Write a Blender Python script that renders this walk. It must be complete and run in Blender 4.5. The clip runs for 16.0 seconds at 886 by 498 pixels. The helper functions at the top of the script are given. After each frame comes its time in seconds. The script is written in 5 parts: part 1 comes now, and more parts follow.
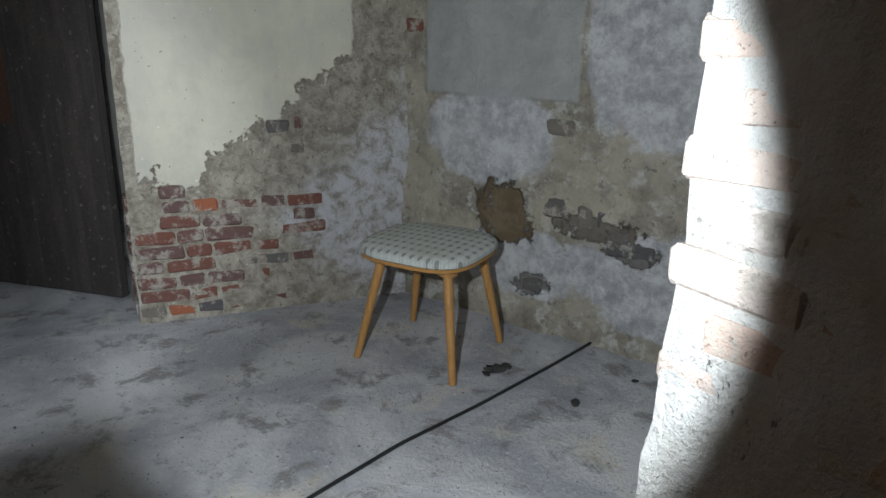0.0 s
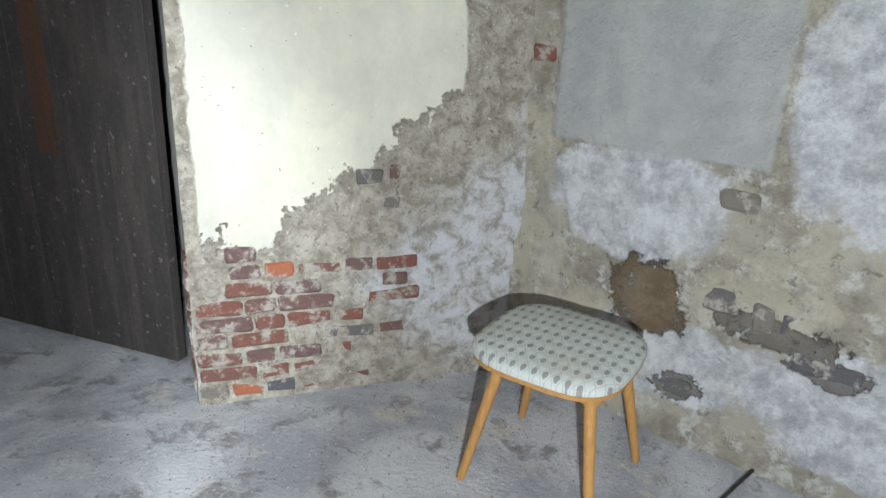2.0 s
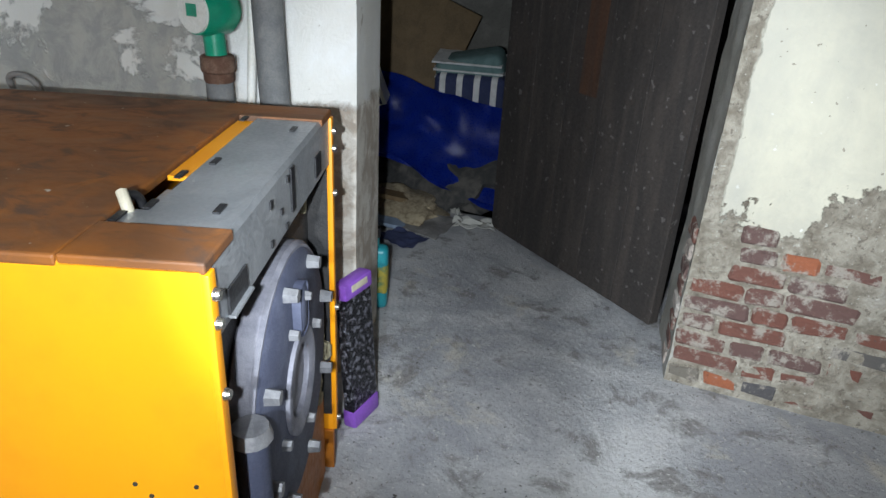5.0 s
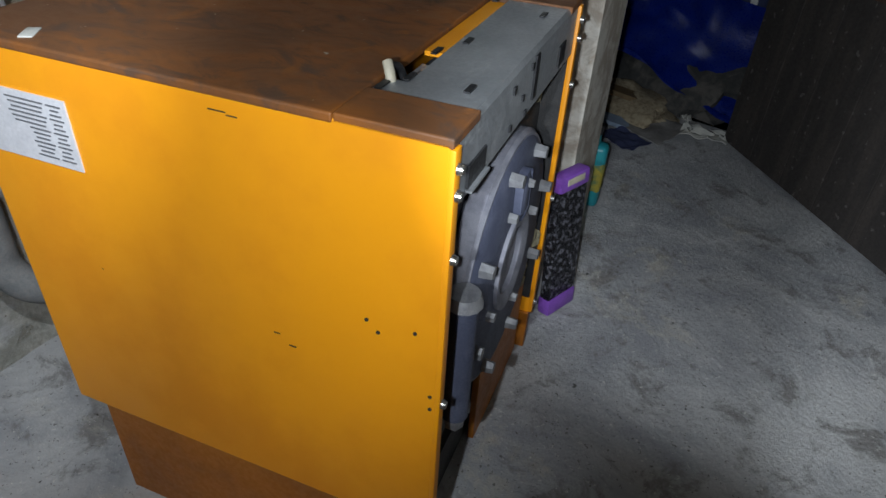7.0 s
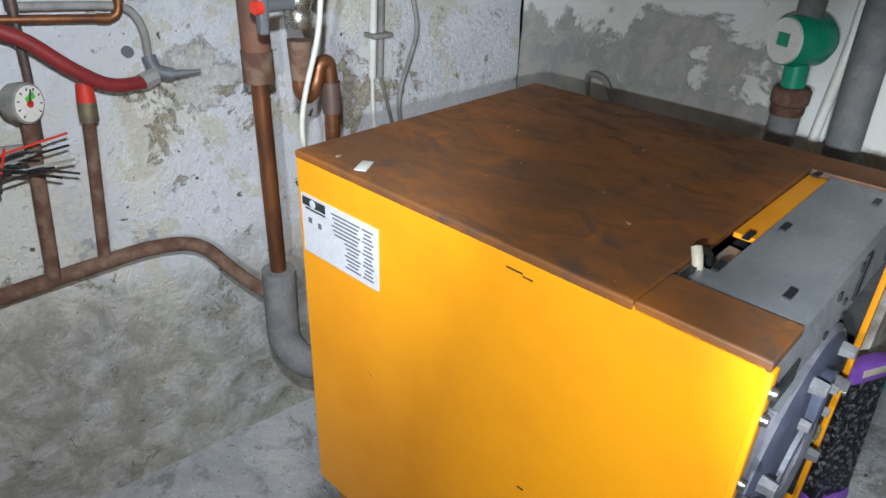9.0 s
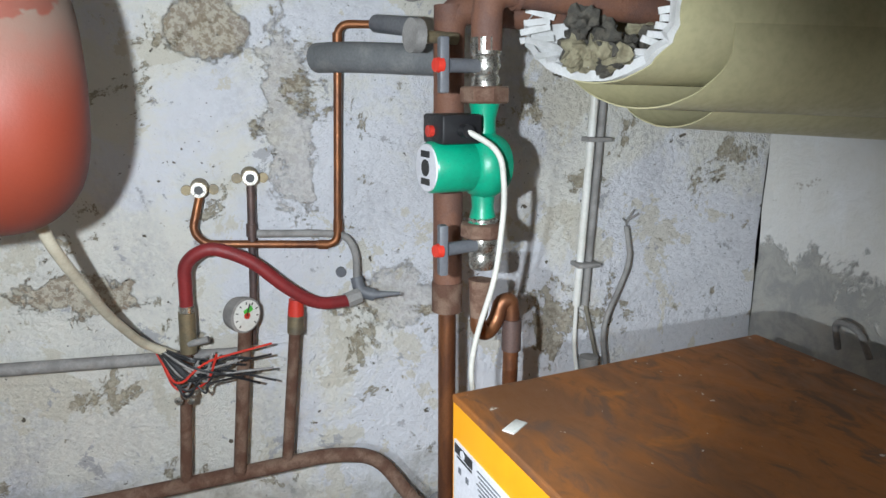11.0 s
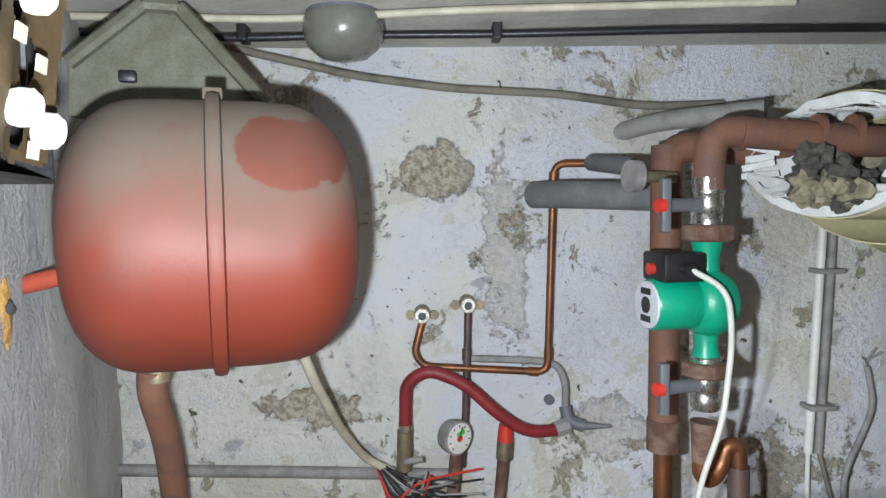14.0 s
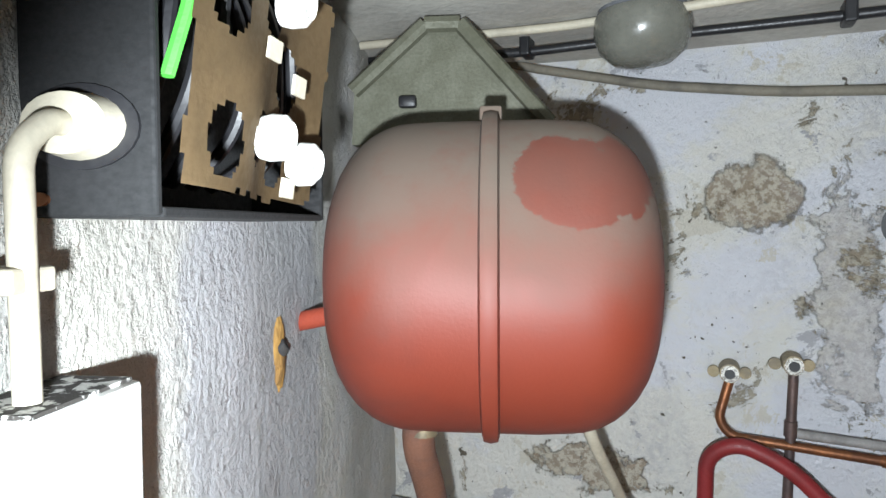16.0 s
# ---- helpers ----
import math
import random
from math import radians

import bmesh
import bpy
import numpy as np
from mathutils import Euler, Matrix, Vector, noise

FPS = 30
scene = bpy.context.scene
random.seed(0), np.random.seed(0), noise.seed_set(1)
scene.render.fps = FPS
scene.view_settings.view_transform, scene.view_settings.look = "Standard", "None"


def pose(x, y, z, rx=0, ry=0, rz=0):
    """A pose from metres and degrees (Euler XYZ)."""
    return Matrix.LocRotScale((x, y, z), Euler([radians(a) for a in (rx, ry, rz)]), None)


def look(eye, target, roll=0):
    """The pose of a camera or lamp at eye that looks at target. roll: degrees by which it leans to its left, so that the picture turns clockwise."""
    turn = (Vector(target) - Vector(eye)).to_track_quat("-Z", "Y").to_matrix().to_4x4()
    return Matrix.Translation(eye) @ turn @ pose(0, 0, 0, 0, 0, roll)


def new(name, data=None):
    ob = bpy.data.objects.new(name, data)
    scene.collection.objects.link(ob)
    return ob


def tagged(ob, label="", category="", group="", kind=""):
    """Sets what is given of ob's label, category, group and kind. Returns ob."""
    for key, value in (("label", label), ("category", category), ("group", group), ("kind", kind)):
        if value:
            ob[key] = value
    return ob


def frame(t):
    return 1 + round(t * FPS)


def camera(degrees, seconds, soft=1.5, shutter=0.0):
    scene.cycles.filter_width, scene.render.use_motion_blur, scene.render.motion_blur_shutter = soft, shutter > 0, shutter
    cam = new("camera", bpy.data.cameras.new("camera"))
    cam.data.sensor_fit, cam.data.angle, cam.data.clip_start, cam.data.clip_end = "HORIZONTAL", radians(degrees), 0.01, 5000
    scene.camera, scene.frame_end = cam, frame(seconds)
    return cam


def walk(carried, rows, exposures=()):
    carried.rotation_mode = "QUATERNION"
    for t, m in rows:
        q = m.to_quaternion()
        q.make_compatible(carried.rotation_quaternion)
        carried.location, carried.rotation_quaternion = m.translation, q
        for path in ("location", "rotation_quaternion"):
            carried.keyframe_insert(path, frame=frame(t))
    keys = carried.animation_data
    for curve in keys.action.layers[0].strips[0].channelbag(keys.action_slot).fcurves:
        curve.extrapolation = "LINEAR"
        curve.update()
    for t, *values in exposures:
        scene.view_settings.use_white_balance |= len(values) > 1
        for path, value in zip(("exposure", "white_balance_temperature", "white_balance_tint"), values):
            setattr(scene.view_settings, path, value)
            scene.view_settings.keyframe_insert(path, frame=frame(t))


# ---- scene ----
cam = camera(67.5, 16.0)
PATH = [
    (0, (0.307, 0.050, 1.214), (0.151, 1.950, 0.610), 1.6),
    (0.5, (0.259, 0.225, 1.239), (0.125, 2.125, 0.628), 2.0),
    (1, (0.261, 0.327, 1.240), (0.087, 2.225, 0.632), 2.1),
    (1.5, (0.172, 0.494, 1.306), (-0.034, 2.371, 0.648), 1.7),
    (2, (-0.035, 0.671, 1.408), (-0.329, 2.526, 0.719), 2.8),
    (2.5, (-0.116, 0.739, 1.391), (-0.571, 2.562, 0.705), 2.8),
    (3, (-0.152, 0.777, 1.393), (-0.766, 2.548, 0.694), 3.0),
    (3.5, (-0.217, 0.762, 1.412), (-0.986, 2.449, 0.661), 3.2),
    (4, (-0.254, 0.746, 1.396), (-1.245, 2.294, 0.607), 3.6),
    (4.5, (-0.272, 0.738, 1.389), (-1.464, 2.113, 0.560), 4.6),
    (5, (-0.324, 0.700, 1.340), (-1.663, 1.918, 0.491), 3.4),
    (5.2, (-0.334, 0.690, 1.330), (-1.725, 1.836, 0.456), 3.4),
    (7.5, (-0.302, 0.617, 1.382), (-1.839, 1.154, 0.221), 3.8),
    (8, (-0.276, 0.574, 1.423), (-1.899, 0.984, 0.328), 4.2),
    (8.5, (-0.329, 0.587, 1.445), (-2.026, 0.767, 0.402), 2.1),
    (9, (-0.418, 0.579, 1.438), (-2.172, 0.587, 0.476), 2.1),
    (9.5, (-0.504, 0.616, 1.460), (-2.295, 0.412, 0.595), 1.2),
    (10, (-0.552, 0.680, 1.482), (-2.353, 0.244, 0.730), 0.9),
    (12.3, (-0.587, 0.72, 1.561), (-2.343, -0.206, 1.317), -0.5),
    (12.5, (-0.59, 0.719, 1.557), (-2.345, -0.21, 1.321), -0.6),
    (13, (-0.576, 0.71, 1.562), (-2.319, -0.245, 1.339), -0.6),
    (13.5, (-0.54, 0.697, 1.569), (-2.241, -0.338, 1.384), -0.7),
    (14, (-0.505, 0.674, 1.579), (-2.062, -0.573, 1.445), -0.7),
    (14.5, (-0.499, 0.646, 1.582), (-1.901, -0.777, 1.49), -0.8),
    (15, (-0.545, 0.585, 1.583), (-1.78, -0.986, 1.5), -0.6),
    (15.5, (-0.577, 0.528, 1.592), (-1.688, -1.133, 1.51), -0.5),
    (16, (-0.615, 0.511, 1.603), (-1.554, -1.254, 1.534), -0.3),
]
walk(cam, [(t, look(eye, target, roll)) for t, eye, target, roll in PATH],
     exposures=[(0, -0.6), (1, 0.0), (2, 0.65), (4, 0.72), (4.6, 0.62), (5.2, 0.1), (7.5, -0.75), (8.5, -0.45), (9, -0.2), (10, 0.0), (12.5, -0.35), (14, -0.32), (16, -0.32)])

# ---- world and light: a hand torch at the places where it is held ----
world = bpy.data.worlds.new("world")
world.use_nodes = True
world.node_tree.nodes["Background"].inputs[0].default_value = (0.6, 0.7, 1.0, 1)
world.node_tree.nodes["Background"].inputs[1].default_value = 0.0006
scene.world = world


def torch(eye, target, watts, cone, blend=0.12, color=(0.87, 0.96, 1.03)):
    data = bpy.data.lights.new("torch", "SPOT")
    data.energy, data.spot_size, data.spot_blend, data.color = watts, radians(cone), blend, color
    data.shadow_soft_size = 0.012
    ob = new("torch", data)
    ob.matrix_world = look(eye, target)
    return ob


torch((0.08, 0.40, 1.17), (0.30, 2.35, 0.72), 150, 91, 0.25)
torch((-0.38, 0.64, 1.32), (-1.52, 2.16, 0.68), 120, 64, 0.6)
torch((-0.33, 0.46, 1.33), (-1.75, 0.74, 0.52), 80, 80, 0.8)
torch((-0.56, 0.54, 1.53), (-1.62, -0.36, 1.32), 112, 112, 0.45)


# ---- node helpers ----
class Nodes:
    def __init__(self, name, coords="Object"):
        self.mat = bpy.data.materials.new(name)
        self.mat.use_nodes = True
        self.tree = self.mat.node_tree
        self.bsdf = self.tree.nodes["Principled BSDF"]
        self.co = self.tree.nodes.new("ShaderNodeTexCoord").outputs[coords]

    def put(self, socket, value):
        if isinstance(value, bpy.types.NodeSocket):
            self.tree.links.new(value, socket)
        elif isinstance(value, (tuple, list)) and len(value) == 3 and socket.type == "RGBA":
            socket.default_value = (*value, 1)
        else:
            socket.default_value = value

    def noise(self, scale, detail=6, rough=0.6, warp=0.0, stretch=(1, 1, 1), shift=(0, 0, 0)):
        m = self.tree.nodes.new("ShaderNodeMapping")
        self.put(m.inputs["Vector"], self.co)
        m.inputs["Scale"].default_value = stretch
        m.inputs["Location"].default_value = shift
        n = self.tree.nodes.new("ShaderNodeTexNoise")
        self.put(n.inputs["Vector"], m.outputs[0])
        n.inputs["Scale"].default_value, n.inputs["Detail"].default_value = scale, detail
        n.inputs["Roughness"].default_value, n.inputs["Distortion"].default_value = rough, warp
        return n.outputs["Fac"]

    def cells(self, scale, out="Distance", feature="F1"):
        n = self.tree.nodes.new("ShaderNodeTexVoronoi")
        n.feature = feature
        self.put(n.inputs["Vector"], self.co)
        n.inputs["Scale"].default_value = scale
        return n.outputs[out]

    def step(self, value, lo, hi, a=0.0, b=1.0):
        n = self.tree.nodes.new("ShaderNodeMapRange")
        n.interpolation_type = "SMOOTHSTEP"
        for k, v in zip((0, 1, 2, 3, 4), (value, lo, hi, a, b)):
            self.put(n.inputs[k], v)
        return n.outputs[0]

    def calc(self, op, a, b=0.0):
        n = self.tree.nodes.new("ShaderNodeMath")
        n.operation = op
        self.put(n.inputs[0], a)
        self.put(n.inputs[1], b)
        return n.outputs[0]

    def axis(self, k):
        n = self.tree.nodes.new("ShaderNodeSeparateXYZ")
        self.put(n.inputs[0], self.co)
        return n.outputs[k]

    def blob(self, u, z, ru, rz, wobble, amount=0.5):
        """1 inside an uneven round spot on a wall, at u along it and z up."""
        x = self.calc("DIVIDE", self.calc("SUBTRACT", self.axis(0), u), ru)
        y = self.calc("DIVIDE", self.calc("SUBTRACT", self.axis(2), z), rz)
        d = self.calc("ADD", self.calc("MULTIPLY", x, x), self.calc("MULTIPLY", y, y))
        d = self.calc("ADD", d, self.calc("MULTIPLY", self.calc("SUBTRACT", wobble, 0.5), amount * 4))
        return self.step(d, 1.1, 0.8)

    def mix(self, fac, a, b):
        n = self.tree.nodes.new("ShaderNodeMix")
        n.data_type = "RGBA"
        self.put(n.inputs["Factor"], fac)
        self.put(n.inputs["A"], a)
        self.put(n.inputs["B"], b)
        return n.outputs["Result"]

    def random(self):
        return self.tree.nodes.new("ShaderNodeObjectInfo").outputs["Random"]

    def finish(self, color, rough=0.8, metal=0.0, bump=None, strength=0.3, dist=0.01):
        self.put(self.bsdf.inputs["Base Color"], color)
        self.put(self.bsdf.inputs["Roughness"], rough)
        self.put(self.bsdf.inputs["Metallic"], metal)
        if bump is not None:
            b = self.tree.nodes.new("ShaderNodeBump")
            b.inputs["Strength"].default_value, b.inputs["Distance"].default_value = strength, dist
            self.put(b.inputs["Height"], bump)
            self.tree.links.new(b.outputs[0], self.bsdf.inputs["Normal"])
        return self.mat


def simple(name, a, b, scale=12, rough=0.6, metal=0.0, strength=0.15, lo=0.4, hi=0.65, stretch=(1, 1, 1), speck=None):
    """Two tones mixed by noise, with a fine grain and, if given, specks."""
    k = Nodes(name)
    big, fine = k.noise(scale, 5, 0.6, 0.3, stretch), k.noise(scale * 14, 3, 0.6)
    col = k.mix(k.step(big, lo, hi), a, b)
    col = k.mix(k.step(fine, 0.35, 0.75, 0.0, 0.25), col, tuple(c * 0.55 for c in a))
    if speck:
        col = k.mix(k.step(k.noise(scale * 5, 2, 0.5), 0.66, 0.7), col, speck)
    return k.finish(col, k.step(fine, 0.2, 0.8, rough - 0.1, min(1, rough + 0.15)), metal, k.calc("ADD", fine, big), strength, 0.004)


# ---- materials of the walls ----
def limewash_wall():
    k = Nodes("limewash")
    n1, n2, n3, n4 = k.noise(3.2, 10, 0.72, 0.3), k.noise(9, 10, 0.75, 0.3), k.noise(60, 6, 0.75), k.noise(1.3, 8, 0.7, 0.4, shift=(4, 2, 1))
    col = k.mix(k.step(n4, 0.45, 0.55), (0.76, 0.77, 0.82), (0.78, 0.765, 0.71))
    # smoky grey film, brushed out
    film = k.calc("MULTIPLY", k.step(k.noise(2.1, 8, 0.7, 0.4, (1, 1, 0.6), (7, 1, 2)), 0.47, 0.66), k.step(n3, 0.32, 0.62))
    col = k.mix(k.calc("MULTIPLY", film, 0.5), col, (0.40, 0.40, 0.44))
    # flakes: cream undercoat, then bare tan plaster, both with crisp edges
    col = k.mix(k.step(n1, 0.555, 0.567, 0, 0.7), col, (0.64, 0.60, 0.50))
    col = k.mix(k.step(n2, 0.60, 0.615, 0, 0.8), col, (0.40, 0.40, 0.43))
    tan = k.step(k.noise(5, 9, 0.75, 0.4, shift=(1, 7, 3)), 0.585, 0.595)
    col = k.mix(k.calc("MULTIPLY", tan, 0.85), col, k.mix(k.step(n3, 0.42, 0.58), (0.26, 0.215, 0.14), (0.46, 0.41, 0.31)))
    low = k.step(k.calc("ADD", k.axis(2), k.calc("MULTIPLY", n1, 0.8)), 1.0, 0.75)
    col = k.mix(k.calc("MULTIPLY", low, k.step(n2, 0.35, 0.6, 0.35, 0.9)), col, (0.30, 0.29, 0.25))
    bare = k.calc("MAXIMUM", k.blob(0.82, 1.66, 0.085, 0.075, n2, 0.9), k.blob(0.50, 1.06, 0.12, 0.05, n2, 2.2))
    bare = k.calc("MAXIMUM", bare, k.calc("MULTIPLY", k.calc("MAXIMUM", k.blob(0.98, 1.45, 0.06, 0.20, n2, 2.2), k.blob(1.25, 1.0, 0.10, 0.09, n2, 2.0)), 0.5))
    col = k.mix(k.calc("MULTIPLY", bare, 0.8), col, k.mix(k.step(n3, 0.44, 0.56), (0.24, 0.17, 0.10), (0.52, 0.47, 0.37)))
    spot = k.step(k.noise(24, 3, 0.6), 0.69, 0.71)
    pit = k.step(k.noise(95, 2, 0.5), 0.73, 0.76)
    col = k.mix(spot, col, (0.15, 0.13, 0.10))
    col = k.mix(k.calc("MULTIPLY", k.step(n3, 0.66, 0.70), 0.6), col, (0.26, 0.25, 0.24))
    col = k.mix(k.calc("MULTIPLY", pit, 0.8), col, (0.10, 0.09, 0.08))
    loss = k.calc("ADD", k.calc("ADD", k.calc("MULTIPLY", bare, 0.35), k.calc("MULTIPLY", tan, 0.3)), k.calc("MULTIPLY", k.calc("ADD", spot, pit), 0.5))
    h = k.calc("ADD", k.calc("MULTIPLY", n2, 1.3), k.calc("SUBTRACT", k.calc("MULTIPLY", n3, 0.8), loss))
    return k.finish(col, 0.92, 0, h, 1.0, 0.014)


def meter_wall():
    k = Nodes("whitewash_grey_damp")
    n1, n2, n3 = k.noise(3.0, 8, 0.65, 0.5), k.noise(10, 8, 0.7, 0.5), k.noise(70, 4, 0.6)
    col = k.mix(k.step(n1, 0.3, 0.6), (0.74, 0.75, 0.76), (0.66, 0.65, 0.62))
    z = k.calc("ADD", k.axis(2), k.calc("MULTIPLY", k.calc("SUBTRACT", n1, 0.5), 0.9))
    u = k.calc("ADD", k.axis(0), k.calc("MULTIPLY", k.calc("SUBTRACT", n2, 0.5), 0.35))
    damp = k.calc("MULTIPLY", k.step(z, 1.10, 1.06), k.step(u, 0.92, 0.88))
    col = k.mix(damp, col, k.mix(k.step(n2, 0.4, 0.6), (0.30, 0.30, 0.29), (0.40, 0.39, 0.36)))
    raw = k.calc("MULTIPLY", k.step(k.calc("ADD", k.axis(2), k.calc("MULTIPLY", n2, 0.12)), 0.96, 0.93), k.step(u, 1.1, 1.14))
    col = k.mix(raw, col, k.mix(k.step(n2, 0.42, 0.6), (0.36, 0.31, 0.26), (0.58, 0.55, 0.50)))
    col = k.mix(k.step(n2, 0.64, 0.68), col, (0.40, 0.37, 0.33))
    h = k.calc("SUBTRACT", k.calc("ADD", n2, k.calc("MULTIPLY", n3, 0.3)), k.calc("ADD", damp, raw))
    return k.finish(col, 0.9, 0, h, 0.6, 0.012)


def pier_wall_mat():
    k = Nodes("cream_plaster_over_rubble")
    n1, n2, n3 = k.noise(4.5, 8, 0.7, 0.4), k.noise(14, 8, 0.7, 0.4), k.noise(70, 4, 0.65)
    cream = k.mix(k.step(n1, 0.35, 0.7), (0.62, 0.59, 0.48), (0.52, 0.50, 0.42))
    cream = k.mix(k.step(k.noise(30, 3, 0.5), 0.70, 0.73), cream, (0.72, 0.71, 0.66))
    cream = k.mix(k.step(k.noise(2.2, 6, 0.65, 0.2, (1, 1, 0.4), (2, 0, 6)), 0.48, 0.66, 0, 0.5), cream, (0.44, 0.43, 0.39))
    cream = k.mix(k.step(k.noise(55, 2, 0.5), 0.72, 0.75, 0, 0.7), cream, (0.22, 0.19, 0.15))
    rubble = k.mix(k.step(n2, 0.35, 0.65), (0.24, 0.21, 0.165), (0.47, 0.43, 0.36))
    rubble = k.mix(k.step(k.noise(38, 5, 0.7), 0.57, 0.62, 0, 0.7), rubble, (0.15, 0.125, 0.10))
    rubble = k.mix(k.step(n3, 0.60, 0.72), rubble, (0.62, 0.60, 0.54))
    # efflorescence towards the far corner, low down
    e = k.calc("ADD", k.calc("MULTIPLY", k.axis(0), 0.9), k.calc("SUBTRACT", k.calc("MULTIPLY", n1, 0.8), k.calc("ABSOLUTE", k.calc("SUBTRACT", k.axis(2), 0.42))))
    rubble = k.mix(k.calc("MULTIPLY", k.step(e, 0.80, 1.1), k.step(n2, 0.36, 0.60, 0.15, 0.95)), rubble, (0.62, 0.62, 0.65))
    # plaster's lower edge rises with u
    lower = k.calc("ADD", 0.62, k.calc("MULTIPLY", k.calc("MAXIMUM", k.calc("SUBTRACT", k.axis(0), 0.25), 0.0), 0.72))
    d = k.calc("SUBTRACT", k.axis(2), lower)
    d = k.calc("ADD", d, k.calc("MULTIPLY", k.calc("SUBTRACT", n1, 0.5), 0.34))
    d = k.calc("ADD", d, k.calc("MULTIPLY", k.calc("SUBTRACT", n2, 0.5), 0.40))
    side = k.calc("SUBTRACT", k.calc("ADD", 0.90, k.calc("MULTIPLY", n1, 0.1)), k.axis(0))
    edge = k.calc("SUBTRACT", k.axis(0), k.calc("ADD", 0.02, k.calc("MULTIPLY", n2, 0.05)))
    plaster = k.step(k.calc("MINIMUM", k.calc("MINIMUM", d, side), edge), -0.004, 0.006)
    col = k.mix(plaster, rubble, cream)
    h = k.calc("ADD", k.calc("MULTIPLY", plaster, 1.2), k.calc("MULTIPLY", k.calc("ADD", n2, k.calc("MULTIPLY", n3, 0.6)), k.step(plaster, 0, 1, 1.6, 0.3)))
    return k.finish(col, 0.92, 0, h, 0.9, 0.016)


def damp_wall_mat():
    k = Nodes("damp_patchy_plaster")
    n1, n2, n3 = k.noise(3.4, 10, 0.72, 0.1), k.noise(11, 10, 0.76, 0.1), k.noise(60, 5, 0.72)
    col = k.mix(k.step(n1, 0.38, 0.60), (0.25, 0.22, 0.175), (0.46, 0.42, 0.34))
    col = k.mix(k.step(n2, 0.50, 0.62), col, (0.60, 0.585, 0.54))
    warm = k.step(k.noise(1.9, 8, 0.7, 0.2, shift=(6, 1, 4)), 0.50, 0.60)
    col = k.mix(k.calc("MULTIPLY", warm, 0.6), col, (0.58, 0.53, 0.41))
    col = k.mix(k.step(k.noise(24, 6, 0.7, 0.3, shift=(2, 5, 1)), 0.57, 0.66, 0, 0.7), col, (0.17, 0.15, 0.125))
    salt = k.calc("MAXIMUM", k.blob(0.45, 0.82, 0.34, 0.20, n1, 0.5), k.blob(1.15, 1.25, 0.28, 0.45, n1, 0.6))
    salt = k.calc("MAXIMUM", salt, k.blob(1.3, 0.30, 0.5, 0.22, n1, 0.7))
    salt = k.calc("MAXIMUM", salt, k.blob(0.62, 0.28, 0.30, 0.16, n1, 0.7))
    col = k.mix(k.calc("MULTIPLY", salt, 0.75), col, k.mix(k.step(n2, 0.35, 0.6), (0.40, 0.41, 0.45), (0.76, 0.77, 0.80)))
    grey = k.calc("MULTIPLY", k.step(k.axis(2), 0.98, 1.0), k.calc("MULTIPLY", k.step(k.axis(0), 0.10, 0.13), k.step(k.axis(0), 0.86, 0.83)))
    col = k.mix(k.calc("MULTIPLY", grey, 0.9), col, k.mix(k.step(n1, 0.35, 0.65), (0.42, 0.43, 0.43), (0.52, 0.52, 0.50)))
    brown = k.blob(0.55, 0.50, 0.13, 0.13, n2, 1.3)
    col = k.mix(brown, col, k.mix(k.step(n2, 0.4, 0.6), (0.17, 0.12, 0.07), (0.25, 0.19, 0.12)))
    dark = k.calc("MAXIMUM", k.blob(0.95, 0.50, 0.20, 0.05, n2, 1.8), k.blob(1.12, 0.43, 0.10, 0.05, n2, 1.5))
    dark = k.calc("MAXIMUM", dark, k.blob(0.70, 0.20, 0.08, 0.05, n2, 1.8))
    col = k.mix(k.calc("MULTIPLY", dark, 0.8), col, (0.15, 0.13, 0.11))
    col = k.mix(k.step(n3, 0.66, 0.74), col, (0.70, 0.68, 0.62))
    h = k.calc("SUBTRACT", k.calc("ADD", k.calc("ADD", k.calc("MULTIPLY", n2, 1.2), k.calc("MULTIPLY", n3, 0.4)), k.calc("MULTIPLY", grey, 0.5)), k.calc("ADD", brown, dark))
    return k.finish(col, 0.92, 0, h, 1.0, 0.026)


def rough_wall_mat():
    k = Nodes("rough_limewash")
    n1, n2, n3 = k.noise(3, 8, 0.7, 0.3), k.noise(16, 8, 0.75, 0.3, (1.0, 1, 0.55)), k.noise(70, 4, 0.65)
    col = k.mix(k.step(n1, 0.35, 0.65), (0.54, 0.525, 0.47), (0.62, 0.61, 0.60))
    crack = k.step(k.noise(11, 9, 0.8, 0.5, (1.0, 1, 0.28), (3, 0, 5)), 0.63, 0.66)
    damp = k.blob(0.55, 1.40, 0.22, 0.40, n1, 0.7)
    col = k.mix(k.calc("MULTIPLY", damp, 0.7), col, (0.44, 0.44, 0.47))
    col = k.mix(k.step(n2, 0.62, 0.68), col, (0.35, 0.33, 0.30))
    col = k.mix(k.calc("MULTIPLY", crack, 0.85), col, (0.13, 0.12, 0.11))
    return k.finish(col, 0.92, 0, k.calc("SUBTRACT", k.calc("ADD", n2, k.calc("MULTIPLY", n3, 0.5)), crack), 1.0, 0.03)


